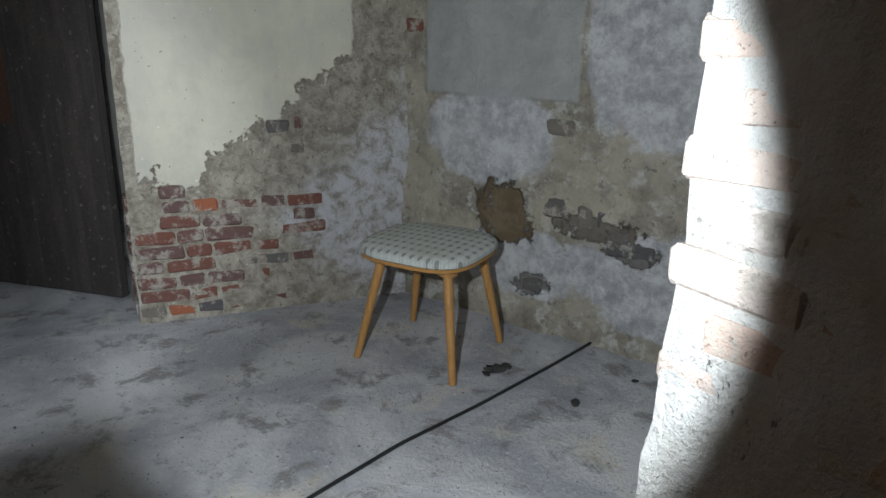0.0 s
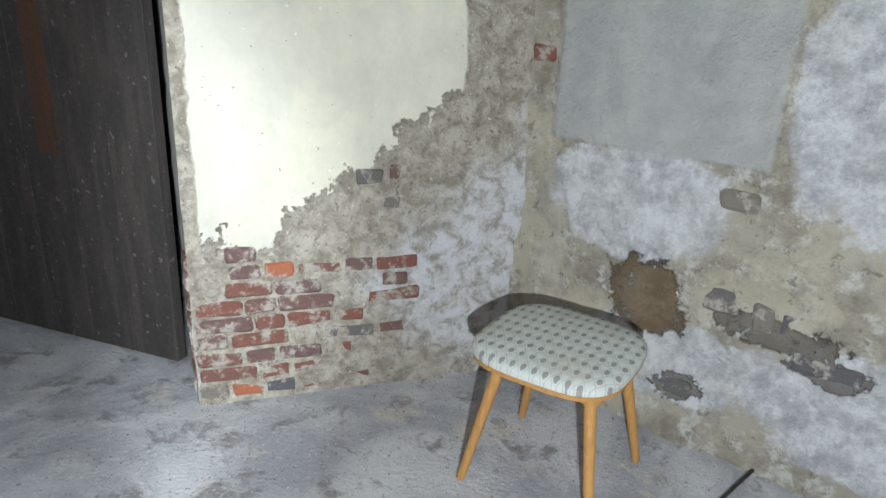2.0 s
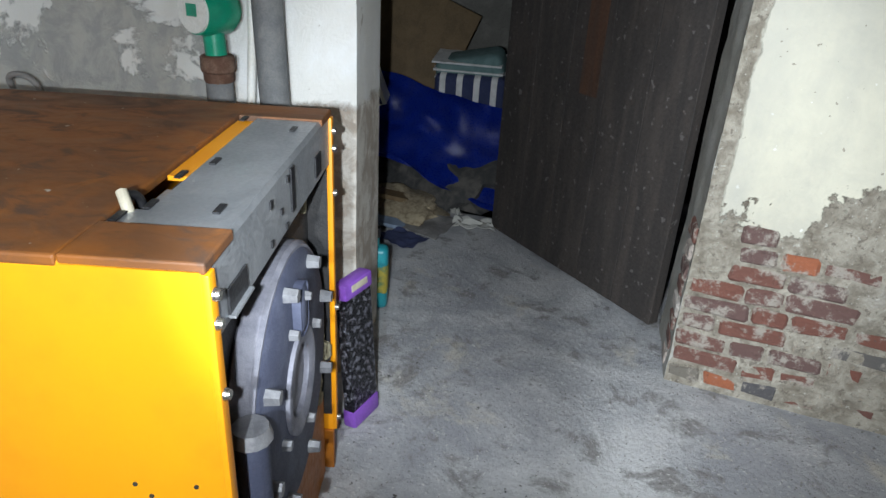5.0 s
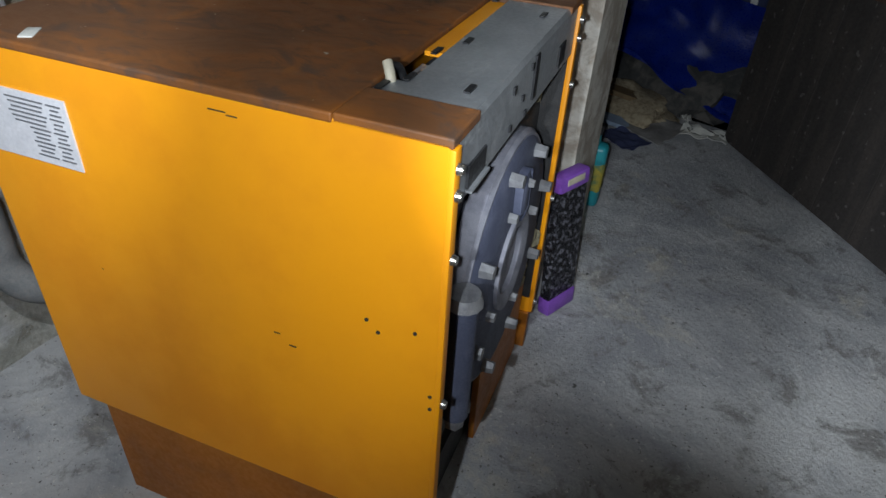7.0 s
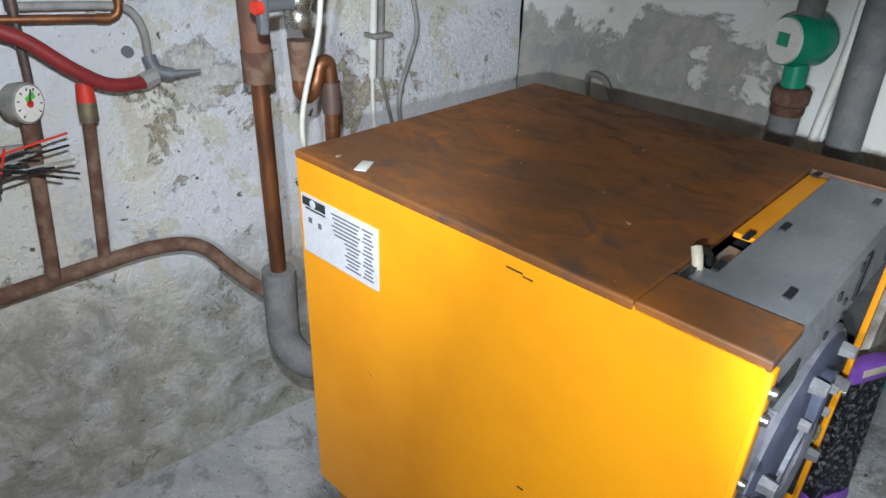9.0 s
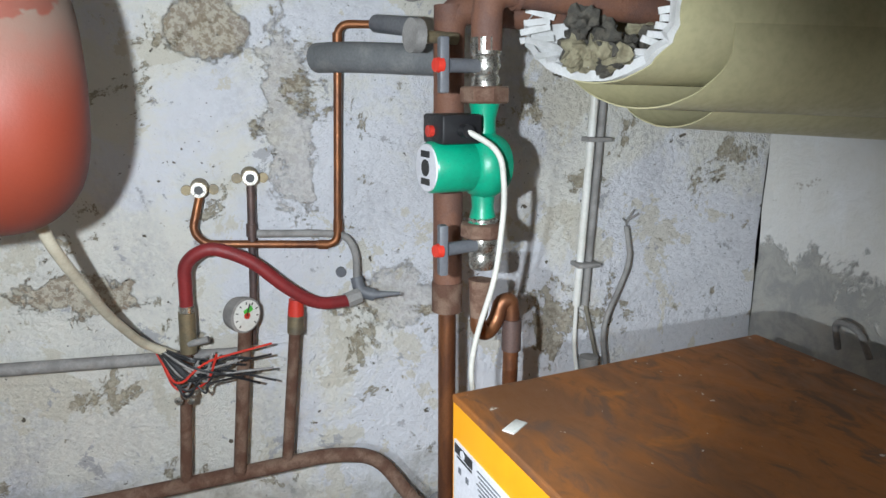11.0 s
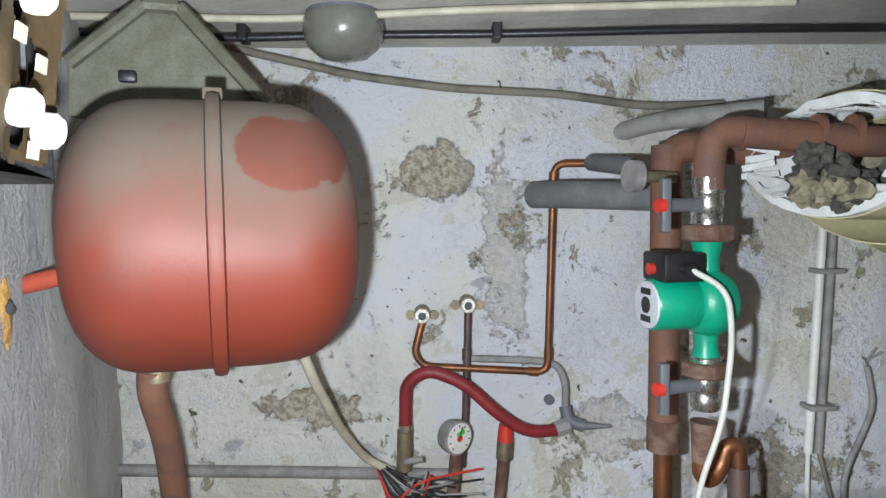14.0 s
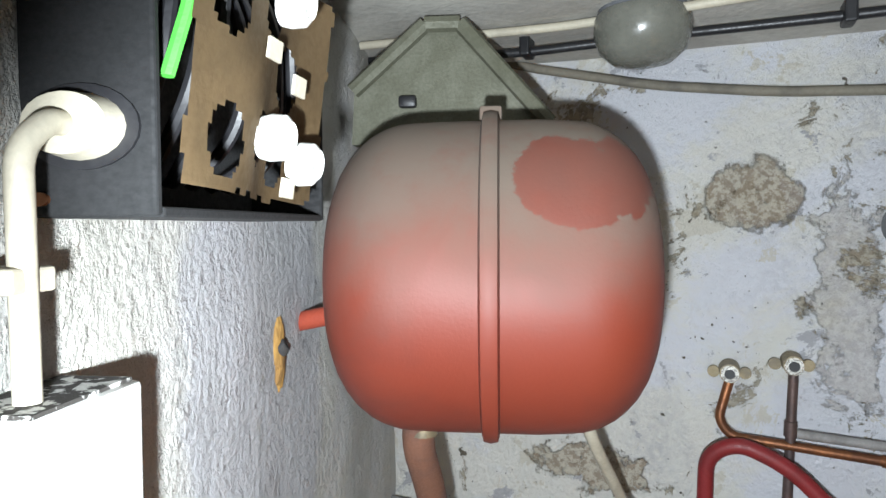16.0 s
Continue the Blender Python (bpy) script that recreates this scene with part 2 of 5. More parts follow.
def floor_mat():
    k = Nodes("cellar_concrete")
    n1, n2, n3, n4 = k.noise(1.7, 9, 0.68, 0.6), k.noise(6, 8, 0.7, 0.4), k.noise(70, 5, 0.7), k.noise(30, 3, 0.6)
    col = k.mix(k.step(n1, 0.38, 0.62), (0.31, 0.315, 0.34), (0.52, 0.52, 0.53))
    col = k.mix(k.step(n2, 0.52, 0.64, 0, 0.85), col, (0.20, 0.19, 0.185))
    sand = k.step(k.noise(2.6, 7, 0.7, 0.4, shift=(3, 1, 0)), 0.55, 0.68)
    col = k.mix(k.calc("MULTIPLY", sand, 0.7), col, (0.55, 0.51, 0.43))
    col = k.mix(k.step(n4, 0.70, 0.74), col, (0.08, 0.075, 0.07))
    col = k.mix(k.step(n3, 0.60, 0.68, 0, 0.8), col, (0.66, 0.65, 0.62))
    col = k.mix(k.step(k.noise(85, 3, 0.6, shift=(2, 9, 0)), 0.64, 0.69, 0, 0.8), col, (0.12, 0.11, 0.10))
    return k.finish(col, k.step(n2, 0.3, 0.7, 0.7, 0.92), 0, k.calc("ADD", n2, k.calc("MULTIPLY", n3, 0.6)), 0.8, 0.012)


LIME, METER, PIER, DAMP, ROUGH, FLOOR = limewash_wall(), meter_wall(), pier_wall_mat(), damp_wall_mat(), rough_wall_mat(), floor_mat()
CEIL = simple("ceiling_plaster", (0.42, 0.40, 0.36), (0.55, 0.53, 0.48), 5, 0.9, strength=0.5)
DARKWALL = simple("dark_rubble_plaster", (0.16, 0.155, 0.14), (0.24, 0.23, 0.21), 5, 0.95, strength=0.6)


def brick_mat(name, a, b):
    k = Nodes(name)
    k.co = k.tree.nodes.new("ShaderNodeNewGeometry").outputs["Position"]
    n, f = k.noise(14, 8, 0.75), k.noise(90, 4, 0.7)
    col = k.mix(k.step(k.random(), 0.0, 1.0), a, b)
    col = k.mix(k.step(n, 0.49, 0.60, 0, 0.9), col, (0.42, 0.38, 0.33))
    col = k.mix(k.step(f, 0.60, 0.70, 0, 0.7), col, (0.11, 0.075, 0.065))
    return k.finish(col, 0.92, 0, k.calc("ADD", n, f), 0.9, 0.010)


BRICK = brick_mat("old_red_brick", (0.20, 0.080, 0.058), (0.145, 0.088, 0.08))
BRICK_ORANGE = brick_mat("orange_brick", (0.42, 0.14, 0.05), (0.36, 0.12, 0.06))
BRICK_GREY = brick_mat("grey_brick", (0.10, 0.095, 0.10), (0.20, 0.18, 0.15))
BRICK_LIME = brick_mat("limed_brick", (0.56, 0.51, 0.47), (0.48, 0.36, 0.30))

# ---- mesh helpers ----
def mesh_object(name, bm, mat, smooth=False):
    me = bpy.data.meshes.new(name)
    bm.normal_update()
    bm.to_mesh(me)
    bm.free()
    for m in mat if isinstance(mat, (list, tuple)) else [mat]:
        me.materials.append(m)
    if smooth:
        for p in me.polygons:
            p.use_smooth = True
        me.set_sharp_from_angle(angle=radians(40))
    return new(name, me)


def part(name, bm, mat, parent, label="", smooth=True):
    ob = mesh_object(name, bm, mat, smooth)
    ob.parent = parent
    return tagged(ob, label)


def thing(name, label, category, m=None, group=""):
    ob = new(name)
    ob.empty_display_size = 0.05
    if m is not None:
        ob.matrix_world = m
    return tagged(ob, label, category, group)


def box(bm, c, s, m=None, bevel=0.0, seg=2):
    got = bmesh.ops.create_cube(bm, size=1, matrix=Matrix.Translation(c) @ (m or Matrix()) @ Matrix.Diagonal((*s, 1)))
    if bevel:
        es = list({e for v in got["verts"] for e in v.link_edges})
        bmesh.ops.bevel(bm, geom=es, offset=bevel, segments=seg, affect="EDGES", profile=0.5)
    return bm


def rod(bm, a, b, r, r2=None, seg=20):
    a, b = Vector(a), Vector(b)
    q = (b - a).to_track_quat("Z", "Y").to_matrix().to_4x4()
    bmesh.ops.create_cone(bm, cap_ends=True, segments=seg, radius1=r, radius2=r if r2 is None else r2, depth=(b - a).length,
                          matrix=Matrix.Translation((a + b) / 2) @ q)
    return bm


def lathe(bm, profile, m=None, seg=32):
    """profile: (radius, height) pairs, turned about z."""
    m = m or Matrix()
    rings = [[bm.verts.new(m @ Vector((r * math.cos(2 * math.pi * i / seg), r * math.sin(2 * math.pi * i / seg), h))) for i in range(seg)] for r, h in profile]
    for a, b in zip(rings, rings[1:]):
        for i in range(seg):
            bm.faces.new((a[i], a[(i + 1) % seg], b[(i + 1) % seg], b[i]))
    for ring, flip in ((rings[0], True), (rings[-1], False)):
        bm.faces.new(ring[::-1] if flip else ring)
    return bm


def smooth_path(pts, bend, n=6):
    """The polyline pts with its corners rounded by about bend."""
    pts = [Vector(p) for p in pts]
    out = [pts[0]]
    for a, b, c in zip(pts, pts[1:], pts[2:]):
        r = min(bend, (a - b).length * 0.48, (c - b).length * 0.48)
        p, q = b + (a - b).normalized() * r, b + (c - b).normalized() * r
        out += [p * (1 - t) ** 2 + b * 2 * t * (1 - t) + q * t * t for t in (i / n for i in range(n + 1))]
    return out + [pts[-1]]


def tube(bm, pts, r, bend=0.03, seg=14):
    pts = smooth_path(pts, bend) if len(pts) > 2 else [Vector(p) for p in pts]
    rings, side = [], None
    for i, p in enumerate(pts):
        d = (pts[min(i + 1, len(pts) - 1)] - pts[max(i - 1, 0)]).normalized()
        side = (side - d * side.dot(d)).normalized() if side else d.orthogonal().normalized()
        up = d.cross(side)
        rings.append([bm.verts.new(p + (side * math.cos(a) + up * math.sin(a)) * r) for a in (2 * math.pi * k / seg for k in range(seg))])
    for a, b in zip(rings, rings[1:]):
        for i in range(seg):
            bm.faces.new((a[i], a[(i + 1) % seg], b[(i + 1) % seg], b[i]))
    bm.faces.new(rings[0][::-1])
    bm.faces.new(rings[-1])
    return bm


def B():
    return bmesh.new()


# ---- plan ----
CEILING = 1.97
C0, C1, JAMB = Vector((-1.28, -1.012, 0)), Vector((-2.83, 0.834, 0)), Vector((-1.873, 1.748, 0))
PIER0, NE, E1 = Vector((-1.205, 2.572, 0)), Vector((-0.14, 3.125, 0)), Vector((1.75, 2.06, 0))
L1, R0 = Vector((-0.499, 0.150, 0)), Vector((0.555, 0.937, 0))


def frame_of(a, b):
    d = b - a
    return Matrix.Translation(a) @ Matrix.Rotation(math.atan2(d.y, d.x), 4, "Z"), d.length


def wall(name, a, b, mat, label, thick=0.3, rough=0.012, cell=0.05, top=CEILING, low=-0.25, seed=0):
    """A wall from a to b with an uneven face towards the room, which lies on its right; x runs along it, y into it."""
    m, length = frame_of(a, b)
    bm = B()
    nx, nz = max(2, int(length / cell)), max(2, int((top - low) / cell))
    def face_y(x, z):
        v = Vector((x + seed * 7.3, seed * 3.1, z))
        return rough * (noise.noise(v * 2.3) + 0.6 * noise.noise(v * 6.0) + 0.35 * noise.noise(v * 15.0))
    g = [[bm.verts.new((length * i / nx, face_y(length * i / nx, low + (top - low) * j / nz), low + (top - low) * j / nz)) for j in range(nz + 1)] for i in range(nx + 1)]
    for i in range(nx):
        for j in range(nz):
            bm.faces.new((g[i][j], g[i + 1][j], g[i + 1][j + 1], g[i][j + 1]))
    back = [[bm.verts.new((x, thick, z)) for z in (low, top)] for x in (0, length)]
    bm.faces.new((back[1][0], back[0][0], back[0][1], back[1][1]))
    bm.faces.new([g[0][j] for j in range(nz + 1)] + [back[0][1], back[0][0]])
    bm.faces.new([g[nx][j] for j in range(nz, -1, -1)] + [back[1][0], back[1][1]])
    bm.faces.new([g[i][nz] for i in range(nx + 1)] + [back[1][1], back[0][1]])
    bm.faces.new([g[i][0] for i in range(nx, -1, -1)] + [back[0][0], back[1][0]])
    ob = mesh_object(name, bm, mat, True)
    ob.matrix_world = m
    tagged(ob, label, "wall", kind="structure")
    return ob, m


wall_left, FL = wall("wall_south", L1, C0, ROUGH, "rough limewashed cellar wall with brushed plaster", rough=0.012, seed=1)
wall_pipes, FP = wall("wall_west", C0, C1, LIME, "flaking white limewashed wall behind the pipes", rough=0.010, seed=2)
wall_meter, FM = wall("wall_north_west", C1, JAMB, METER, "whitewashed wall with grey damp patches", rough=0.012, thick=0.36, seed=3)
wall_pier, FN = wall("wall_north", PIER0, NE + (NE - PIER0) * 0.1, PIER, "cream plaster broken away over rubble and bricks", rough=0.010, cell=0.03, thick=0.40, seed=4)
wall_damp, FE = wall("wall_east", NE, E1, DAMP, "damp rubble wall with patchy plaster and white salts", rough=0.030, cell=0.025, seed=5)
# the reveal of the opening behind the stool's corner: brick end of a wall
d_in = (Vector((1.75, 1.9, 0)) - R0).normalized()
out_in = Vector((d_in.y, -d_in.x, 0))
wall_reveal, FR = wall("wall_reveal", R0, R0 + out_in * 0.45, ROUGH, "limed brick end of a wall beside the opening", rough=0.03, cell=0.025, thick=1.4, seed=6)

bm = B()
nx = 140
def floor_z(x, y):
    v = Vector((x, y, 0))
    back = -0.682 * (x + 1.003) - 0.731 * (y - 0.947)
    s = min(1, max(0, back / 0.6))
    return 0.006 * noise.noise(v * 1.7) + 0.003 * noise.noise(v * 7) - 0.004 - 0.19 * s * s * (3 - 2 * s)
g = [[bm.verts.new((-6 + 10 * i / nx, -3 + 10 * j / nx, floor_z(-6 + 10 * i / nx, -3 + 10 * j / nx))) for j in range(nx + 1)] for i in range(nx + 1)]
for i in range(nx):
    for j in range(nx):
        bm.faces.new((g[i][j], g[i + 1][j], g[i + 1][j + 1], g[i][j + 1]))
tagged(mesh_object("floor", bm, FLOOR, True), "dusty worn grey concrete cellar floor", "floor", kind="structure")

bm = box(B(), (-1.0, 2.0, CEILING + 0.1), (10, 10, 0.2))
tagged(mesh_object("ceiling", bm, CEIL), "low flaking plaster ceiling", "ceiling", kind="structure")
# walls that close the place: three unseen ones added behind, the others beyond
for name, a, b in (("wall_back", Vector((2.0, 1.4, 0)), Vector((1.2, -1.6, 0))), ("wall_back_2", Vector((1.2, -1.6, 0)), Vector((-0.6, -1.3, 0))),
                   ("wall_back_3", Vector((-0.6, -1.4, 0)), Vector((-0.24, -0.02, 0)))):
    wall(name, a, b, DARKWALL, "unseen dark wall added behind the opening", seed=8, cell=0.1)
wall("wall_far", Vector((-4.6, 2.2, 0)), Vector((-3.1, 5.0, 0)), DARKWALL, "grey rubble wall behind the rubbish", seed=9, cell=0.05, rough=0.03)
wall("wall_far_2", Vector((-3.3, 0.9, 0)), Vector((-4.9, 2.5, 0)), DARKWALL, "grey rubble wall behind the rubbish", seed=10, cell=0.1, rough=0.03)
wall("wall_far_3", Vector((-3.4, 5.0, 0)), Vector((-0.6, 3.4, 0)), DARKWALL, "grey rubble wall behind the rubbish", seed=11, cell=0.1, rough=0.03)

# ---- materials of the things ----
def boiler_paint():
    k = Nodes("orange_enamel")
    n, f, v = k.noise(3, 6, 0.6), k.noise(160, 2, 0.5), k.noise(45, 2, 0.5)
    col = k.mix(k.step(n, 0.4, 0.7), (0.80, 0.31, 0.005), (0.72, 0.26, 0.004))
    col = k.mix(k.step(k.noise(18, 4, 0.7), 0.72, 0.75), col, (0.16, 0.05, 0.01))
    return k.finish(col, k.step(n, 0.3, 0.7, 0.38, 0.52), 0, f, 0.05, 0.001)


def boiler_top():
    k = Nodes("orange_enamel_stained")
    n, m, f = k.noise(4, 7, 0.65, 0.8, (1, 0.6, 1)), k.noise(11, 7, 0.7, 1.2, (1.4, 0.7, 1)), k.noise(120, 3, 0.6)
    col = k.mix(k.step(n, 0.32, 0.62), (0.26, 0.085, 0.012), (0.13, 0.052, 0.018))
    col = k.mix(k.step(m, 0.50, 0.66, 0, 0.8), col, (0.070, 0.040, 0.026))
    col = k.mix(k.step(k.noise(6, 5, 0.6, 0.6, shift=(5, 2, 0)), 0.60, 0.70, 0, 0.6), col, (0.36, 0.12, 0.012))
    col = k.mix(k.step(k.noise(50, 2, 0.5), 0.74, 0.77), col, (0.45, 0.40, 0.35))
    return k.finish(col, k.step(m, 0.3, 0.7, 0.5, 0.75), 0, f, 0.08, 0.001)


def tank_paint():
    k = Nodes("red_enamel_under_dust", "Object")
    n, m, f = k.noise(6, 6, 0.6, 0.4), k.noise(14, 6, 0.7), k.noise(220, 3, 0.6)
    red = k.mix(k.step(n, 0.4, 0.7), (0.150, 0.018, 0.006), (0.12, 0.016, 0.007))
    z = k.calc("ADD", k.axis(2), k.calc("MULTIPLY", k.calc("SUBTRACT", n, 0.5), 0.16))
    dust = k.calc("MULTIPLY", k.step(z, -0.07, 0.17, 0.06, 0.97), k.step(m, 0.25, 0.55, 0.75, 1.0))
    x = k.calc("DIVIDE", k.calc("SUBTRACT", k.axis(0), 0.105), 0.10)
    y = k.calc("DIVIDE", k.calc("SUBTRACT", k.axis(2), 0.115), 0.055)
    wet = k.step(k.calc("ADD", k.calc("ADD", k.calc("MULTIPLY", x, x), k.calc("MULTIPLY", y, y)), k.calc("ADD", k.calc("MULTIPLY", n, 2.4), k.calc("MULTIPLY", m, 1.4))), 2.95, 2.8)
    dust = k.calc("MULTIPLY", dust, k.step(wet, 0, 1, 1, 0.35))
    col = k.mix(dust, red, (0.125, 0.100, 0.078))
    col = k.mix(k.step(m, 0.73, 0.76), col, (0.6, 0.56, 0.5))
    return k.finish(col, k.step(dust, 0, 0.8, 0.55, 0.9), 0, f, 0.12, 0.002)


def seat_fabric():
    k = Nodes("woven_diamond_fabric")
    a = k.calc("SINE", k.calc("MULTIPLY", k.calc("ADD", k.axis(0), k.calc("MULTIPLY", k.axis(1), 0.62)), 92))
    b = k.calc("SINE", k.calc("MULTIPLY", k.calc("SUBTRACT", k.axis(0), k.calc("MULTIPLY", k.axis(1), 0.62)), 92))
    wear = k.calc("MULTIPLY", k.calc("SUBTRACT", k.noise(60, 4, 0.7), 0.5), 0.5)
    motif = k.step(k.calc("ADD", k.calc("MULTIPLY", a, b), wear), 0.42, 0.62)
    seam = k.step(k.calc("ADD", k.calc("MINIMUM", k.calc("ABSOLUTE", a), k.calc("ABSOLUTE", b)), wear), 0.22, 0.06)
    p = k.calc("ADD", k.calc("MULTIPLY", motif, 0.5), k.calc("MULTIPLY", k.calc("ABSOLUTE", k.calc("MULTIPLY", a, b)), 0.8))
    col = k.mix(motif, (0.50, 0.52, 0.49), (0.25, 0.25, 0.24))
    col = k.mix(k.calc("MULTIPLY", seam, 0.55), col, (0.28, 0.31, 0.29))
    col = k.mix(k.step(k.noise(7, 4, 0.6), 0.5, 0.75, 0, 0.5), col, (0.42, 0.38, 0.30))
    return k.finish(col, 0.95, 0, k.calc("ADD", p, k.noise(300, 2, 0.5)), 0.4, 0.003)


ORANGE_LOW = simple("darker_orange_enamel", (0.40, 0.13, 0.008), (0.30, 0.10, 0.012), 5, 0.5, 0.0, 0.06)
ORANGE, ORANGE_TOP, TANK, FABRIC = boiler_paint(), boiler_top(), tank_paint(), seat_fabric()
ZINC = simple("galvanised_sheet", (0.42, 0.44, 0.47), (0.52, 0.54, 0.57), 9, 0.42, 0.75, 0.05)
IRON = simple("blue_grey_cast_iron", (0.06, 0.068, 0.11), (0.09, 0.10, 0.15), 14, 0.6, 0.1, 0.3)
BLACKIRON = simple("black_sheet", (0.018, 0.018, 0.02), (0.035, 0.033, 0.033), 14, 0.6, 0.0, 0.3)
RIMGREY = simple("worn_grey_rim", (0.24, 0.24, 0.28), (0.17, 0.17, 0.21), 30, 0.6, 0.2, 0.3)
BOLT = simple("dull_bolt", (0.40, 0.40, 0.42), (0.26, 0.26, 0.28), 30, 0.45, 0.7, 0.2)
WOOL = simple("insulation_wool", (0.40, 0.36, 0.24), (0.22, 0.19, 0.12), 40, 0.98, 0.0, 1.0)
DARKWOOL = simple("dark_wool", (0.075, 0.07, 0.06), (0.14, 0.125, 0.10), 40, 0.98, 0.0, 1.0)
COPPER = simple("tarnished_copper", (0.26, 0.105, 0.045), (0.14, 0.06, 0.035), 16, 0.42, 0.7, 0.1, stretch=(1, 1, 0.4))
DARKCU = simple("blackened_copper", (0.13, 0.085, 0.075), (0.08, 0.06, 0.06), 16, 0.5, 0.5, 0.1)
RUST = simple("rusty_steel_pipe", (0.105, 0.050, 0.032), (0.19, 0.12, 0.085), 22, 0.85, 0.1, 0.5)
BROWNPIPE = simple("brown_primed_pipe", (0.17, 0.075, 0.045), (0.12, 0.06, 0.045), 18, 0.7, 0.0, 0.3)
GREYPIPE = simple("grey_pipe_insulation", (0.12, 0.125, 0.13), (0.17, 0.17, 0.17), 14, 0.85, 0.0, 0.3)
STEELPIPE = simple("dusty_grey_pipe", (0.30, 0.29, 0.28), (0.20, 0.19, 0.185), 16, 0.7, 0.2, 0.3)
CHROME = simple("nickel_plated_brass", (0.62, 0.60, 0.56), (0.48, 0.46, 0.42), 20, 0.25, 0.95, 0.05)
BRASS = simple("old_brass", (0.26, 0.21, 0.13), (0.15, 0.13, 0.10), 24, 0.5, 0.6, 0.2)
GREEN = simple("green_pump_enamel", (0.0, 0.30, 0.17), (0.005, 0.24, 0.14), 12, 0.35, 0.0, 0.05)
BLACKP = simple("black_plastic", (0.012, 0.012, 0.014), (0.02, 0.02, 0.022), 14, 0.4, 0.0, 0.05)
GREYP = simple("grey_plastic", (0.11, 0.115, 0.13), (0.14, 0.145, 0.155), 14, 0.5, 0.0, 0.05)
REDP = simple("red_plastic", (0.55, 0.035, 0.02), (0.48, 0.03, 0.02), 14, 0.4, 0.0, 0.05)
HOSE = simple("dark_red_rubber_hose", (0.22, 0.018, 0.02), (0.17, 0.016, 0.018), 20, 0.5, 0.0, 0.1)
WHITE = simple("white_plastic", (0.72, 0.72, 0.69), (0.64, 0.63, 0.58), 10, 0.4, 0.0, 0.05)
OLDWHITE = simple("aged_white_cable", (0.56, 0.55, 0.50), (0.46, 0.45, 0.41), 16, 0.5, 0.0, 0.1)
CREAMP = simple("cream_cable", (0.50, 0.46, 0.36), (0.40, 0.36, 0.28), 16, 0.55, 0.0, 0.1)
DIRTYCABLE = simple("dirty_cable", (0.20, 0.18, 0.14), (0.12, 0.11, 0.09), 12, 0.7, 0.0, 0.2)
JACKET = simple("cream_pvc_jacket", (0.50, 0.46, 0.27), (0.44, 0.40, 0.24), 4, 0.45, 0.0, 0.04)
FOAM = simple("white_cut_foam", (0.70, 0.70, 0.70), (0.56, 0.56, 0.55), 20, 0.9, 0.0, 0.3)
WOODLEG = simple("varnished_beech", (0.46, 0.24, 0.075), (0.38, 0.19, 0.06), 14, 0.4, 0.0, 0.06, stretch=(6, 6, 0.6))
CARD = simple("brown_board", (0.16, 0.105, 0.05), (0.12, 0.08, 0.038), 9, 0.7, 0.0, 0.1)
PLATE = simple("dull_olive_bracket", (0.11, 0.11, 0.075), (0.15, 0.15, 0.11), 14, 0.6, 0.2, 0.2)
GLASSY = simple("dusty_lamp_glass", (0.13, 0.13, 0.11), (0.17, 0.17, 0.145), 8, 0.22, 0.0, 0.03)
DOORMAT = simple("black_stained_boards", (0.035, 0.03, 0.028), (0.055, 0.045, 0.04), 7, 0.75, 0.0, 0.4, stretch=(3, 3, 0.4), speck=(0.11, 0.10, 0.095))
TARP = simple("blue_tarpaulin", (0.008, 0.035, 0.38), (0.006, 0.025, 0.28), 9, 0.3, 0.0, 0.3)
NAVY = simple("navy_cloth", (0.03, 0.04, 0.10), (0.04, 0.05, 0.12), 14, 0.9)
TEAL = simple("teal_plastic", (0.02, 0.30, 0.34), (0.02, 0.24, 0.30), 14, 0.4)
TEALCLOTH = simple("grey_green_cloth", (0.12, 0.20, 0.20), (0.16, 0.25, 0.25), 14, 0.95)
PURPLE = simple("purple_plastic", (0.25, 0.09, 0.50), (0.20, 0.07, 0.42), 14, 0.4)
FOIL = simple("black_glitter_foil", (0.02, 0.02, 0.025), (0.30, 0.30, 0.36), 60, 0.25, 0.6, 0.8, 0.5, 0.62)
PAPER = simple("crumpled_paper", (0.55, 0.54, 0.50), (0.42, 0.42, 0.40), 12, 0.9, 0.0, 0.4)
YELLOW = simple("yellow_label", (0.45, 0.36, 0.05), (0.10, 0.20, 0.10), 30, 0.6)
STRAW = simple("sawdust_and_chips", (0.42, 0.35, 0.24), (0.25, 0.19, 0.12), 50, 0.95, 0.0, 1.0)
DEBRIS = simple("black_debris", (0.03, 0.03, 0.032), (0.06, 0.055, 0.05), 30, 0.9)
INK = simple("black_print", (0.02, 0.02, 0.022), (0.03, 0.03, 0.03), 30, 0.6)
LABEL = simple("label_paper", (0.58, 0.58, 0.62), (0.52, 0.52, 0.56), 12, 0.5)
GREENWIRE = simple("green_wire", (0.08, 0.50, 0.06), (0.06, 0.42, 0.05), 20, 0.5)
RUSTRED = simple("red_primed_arm", (0.36, 0.06, 0.03), (0.28, 0.05, 0.03), 20, 0.6)
OCHRE = simple("ochre_mortar", (0.34, 0.19, 0.05), (0.24, 0.13, 0.04), 30, 0.95)

# ---- the boiler ----
BW, BD, BH = 0.76, 0.89, 0.982
boiler = thing("boiler", "orange enamelled heating boiler with dusty stained top, its control panel missing", "boiler", pose(-1.003, 0.947, 0, 0, 0, 137.0))


def side_panel(x, t):
    """An upper side sheet, hemmed at its lower edge."""
    bm = box(B(), (x + t / 2, BD / 2, 0.552), (t, BD, 0.86), bevel=0.003)
    return bm


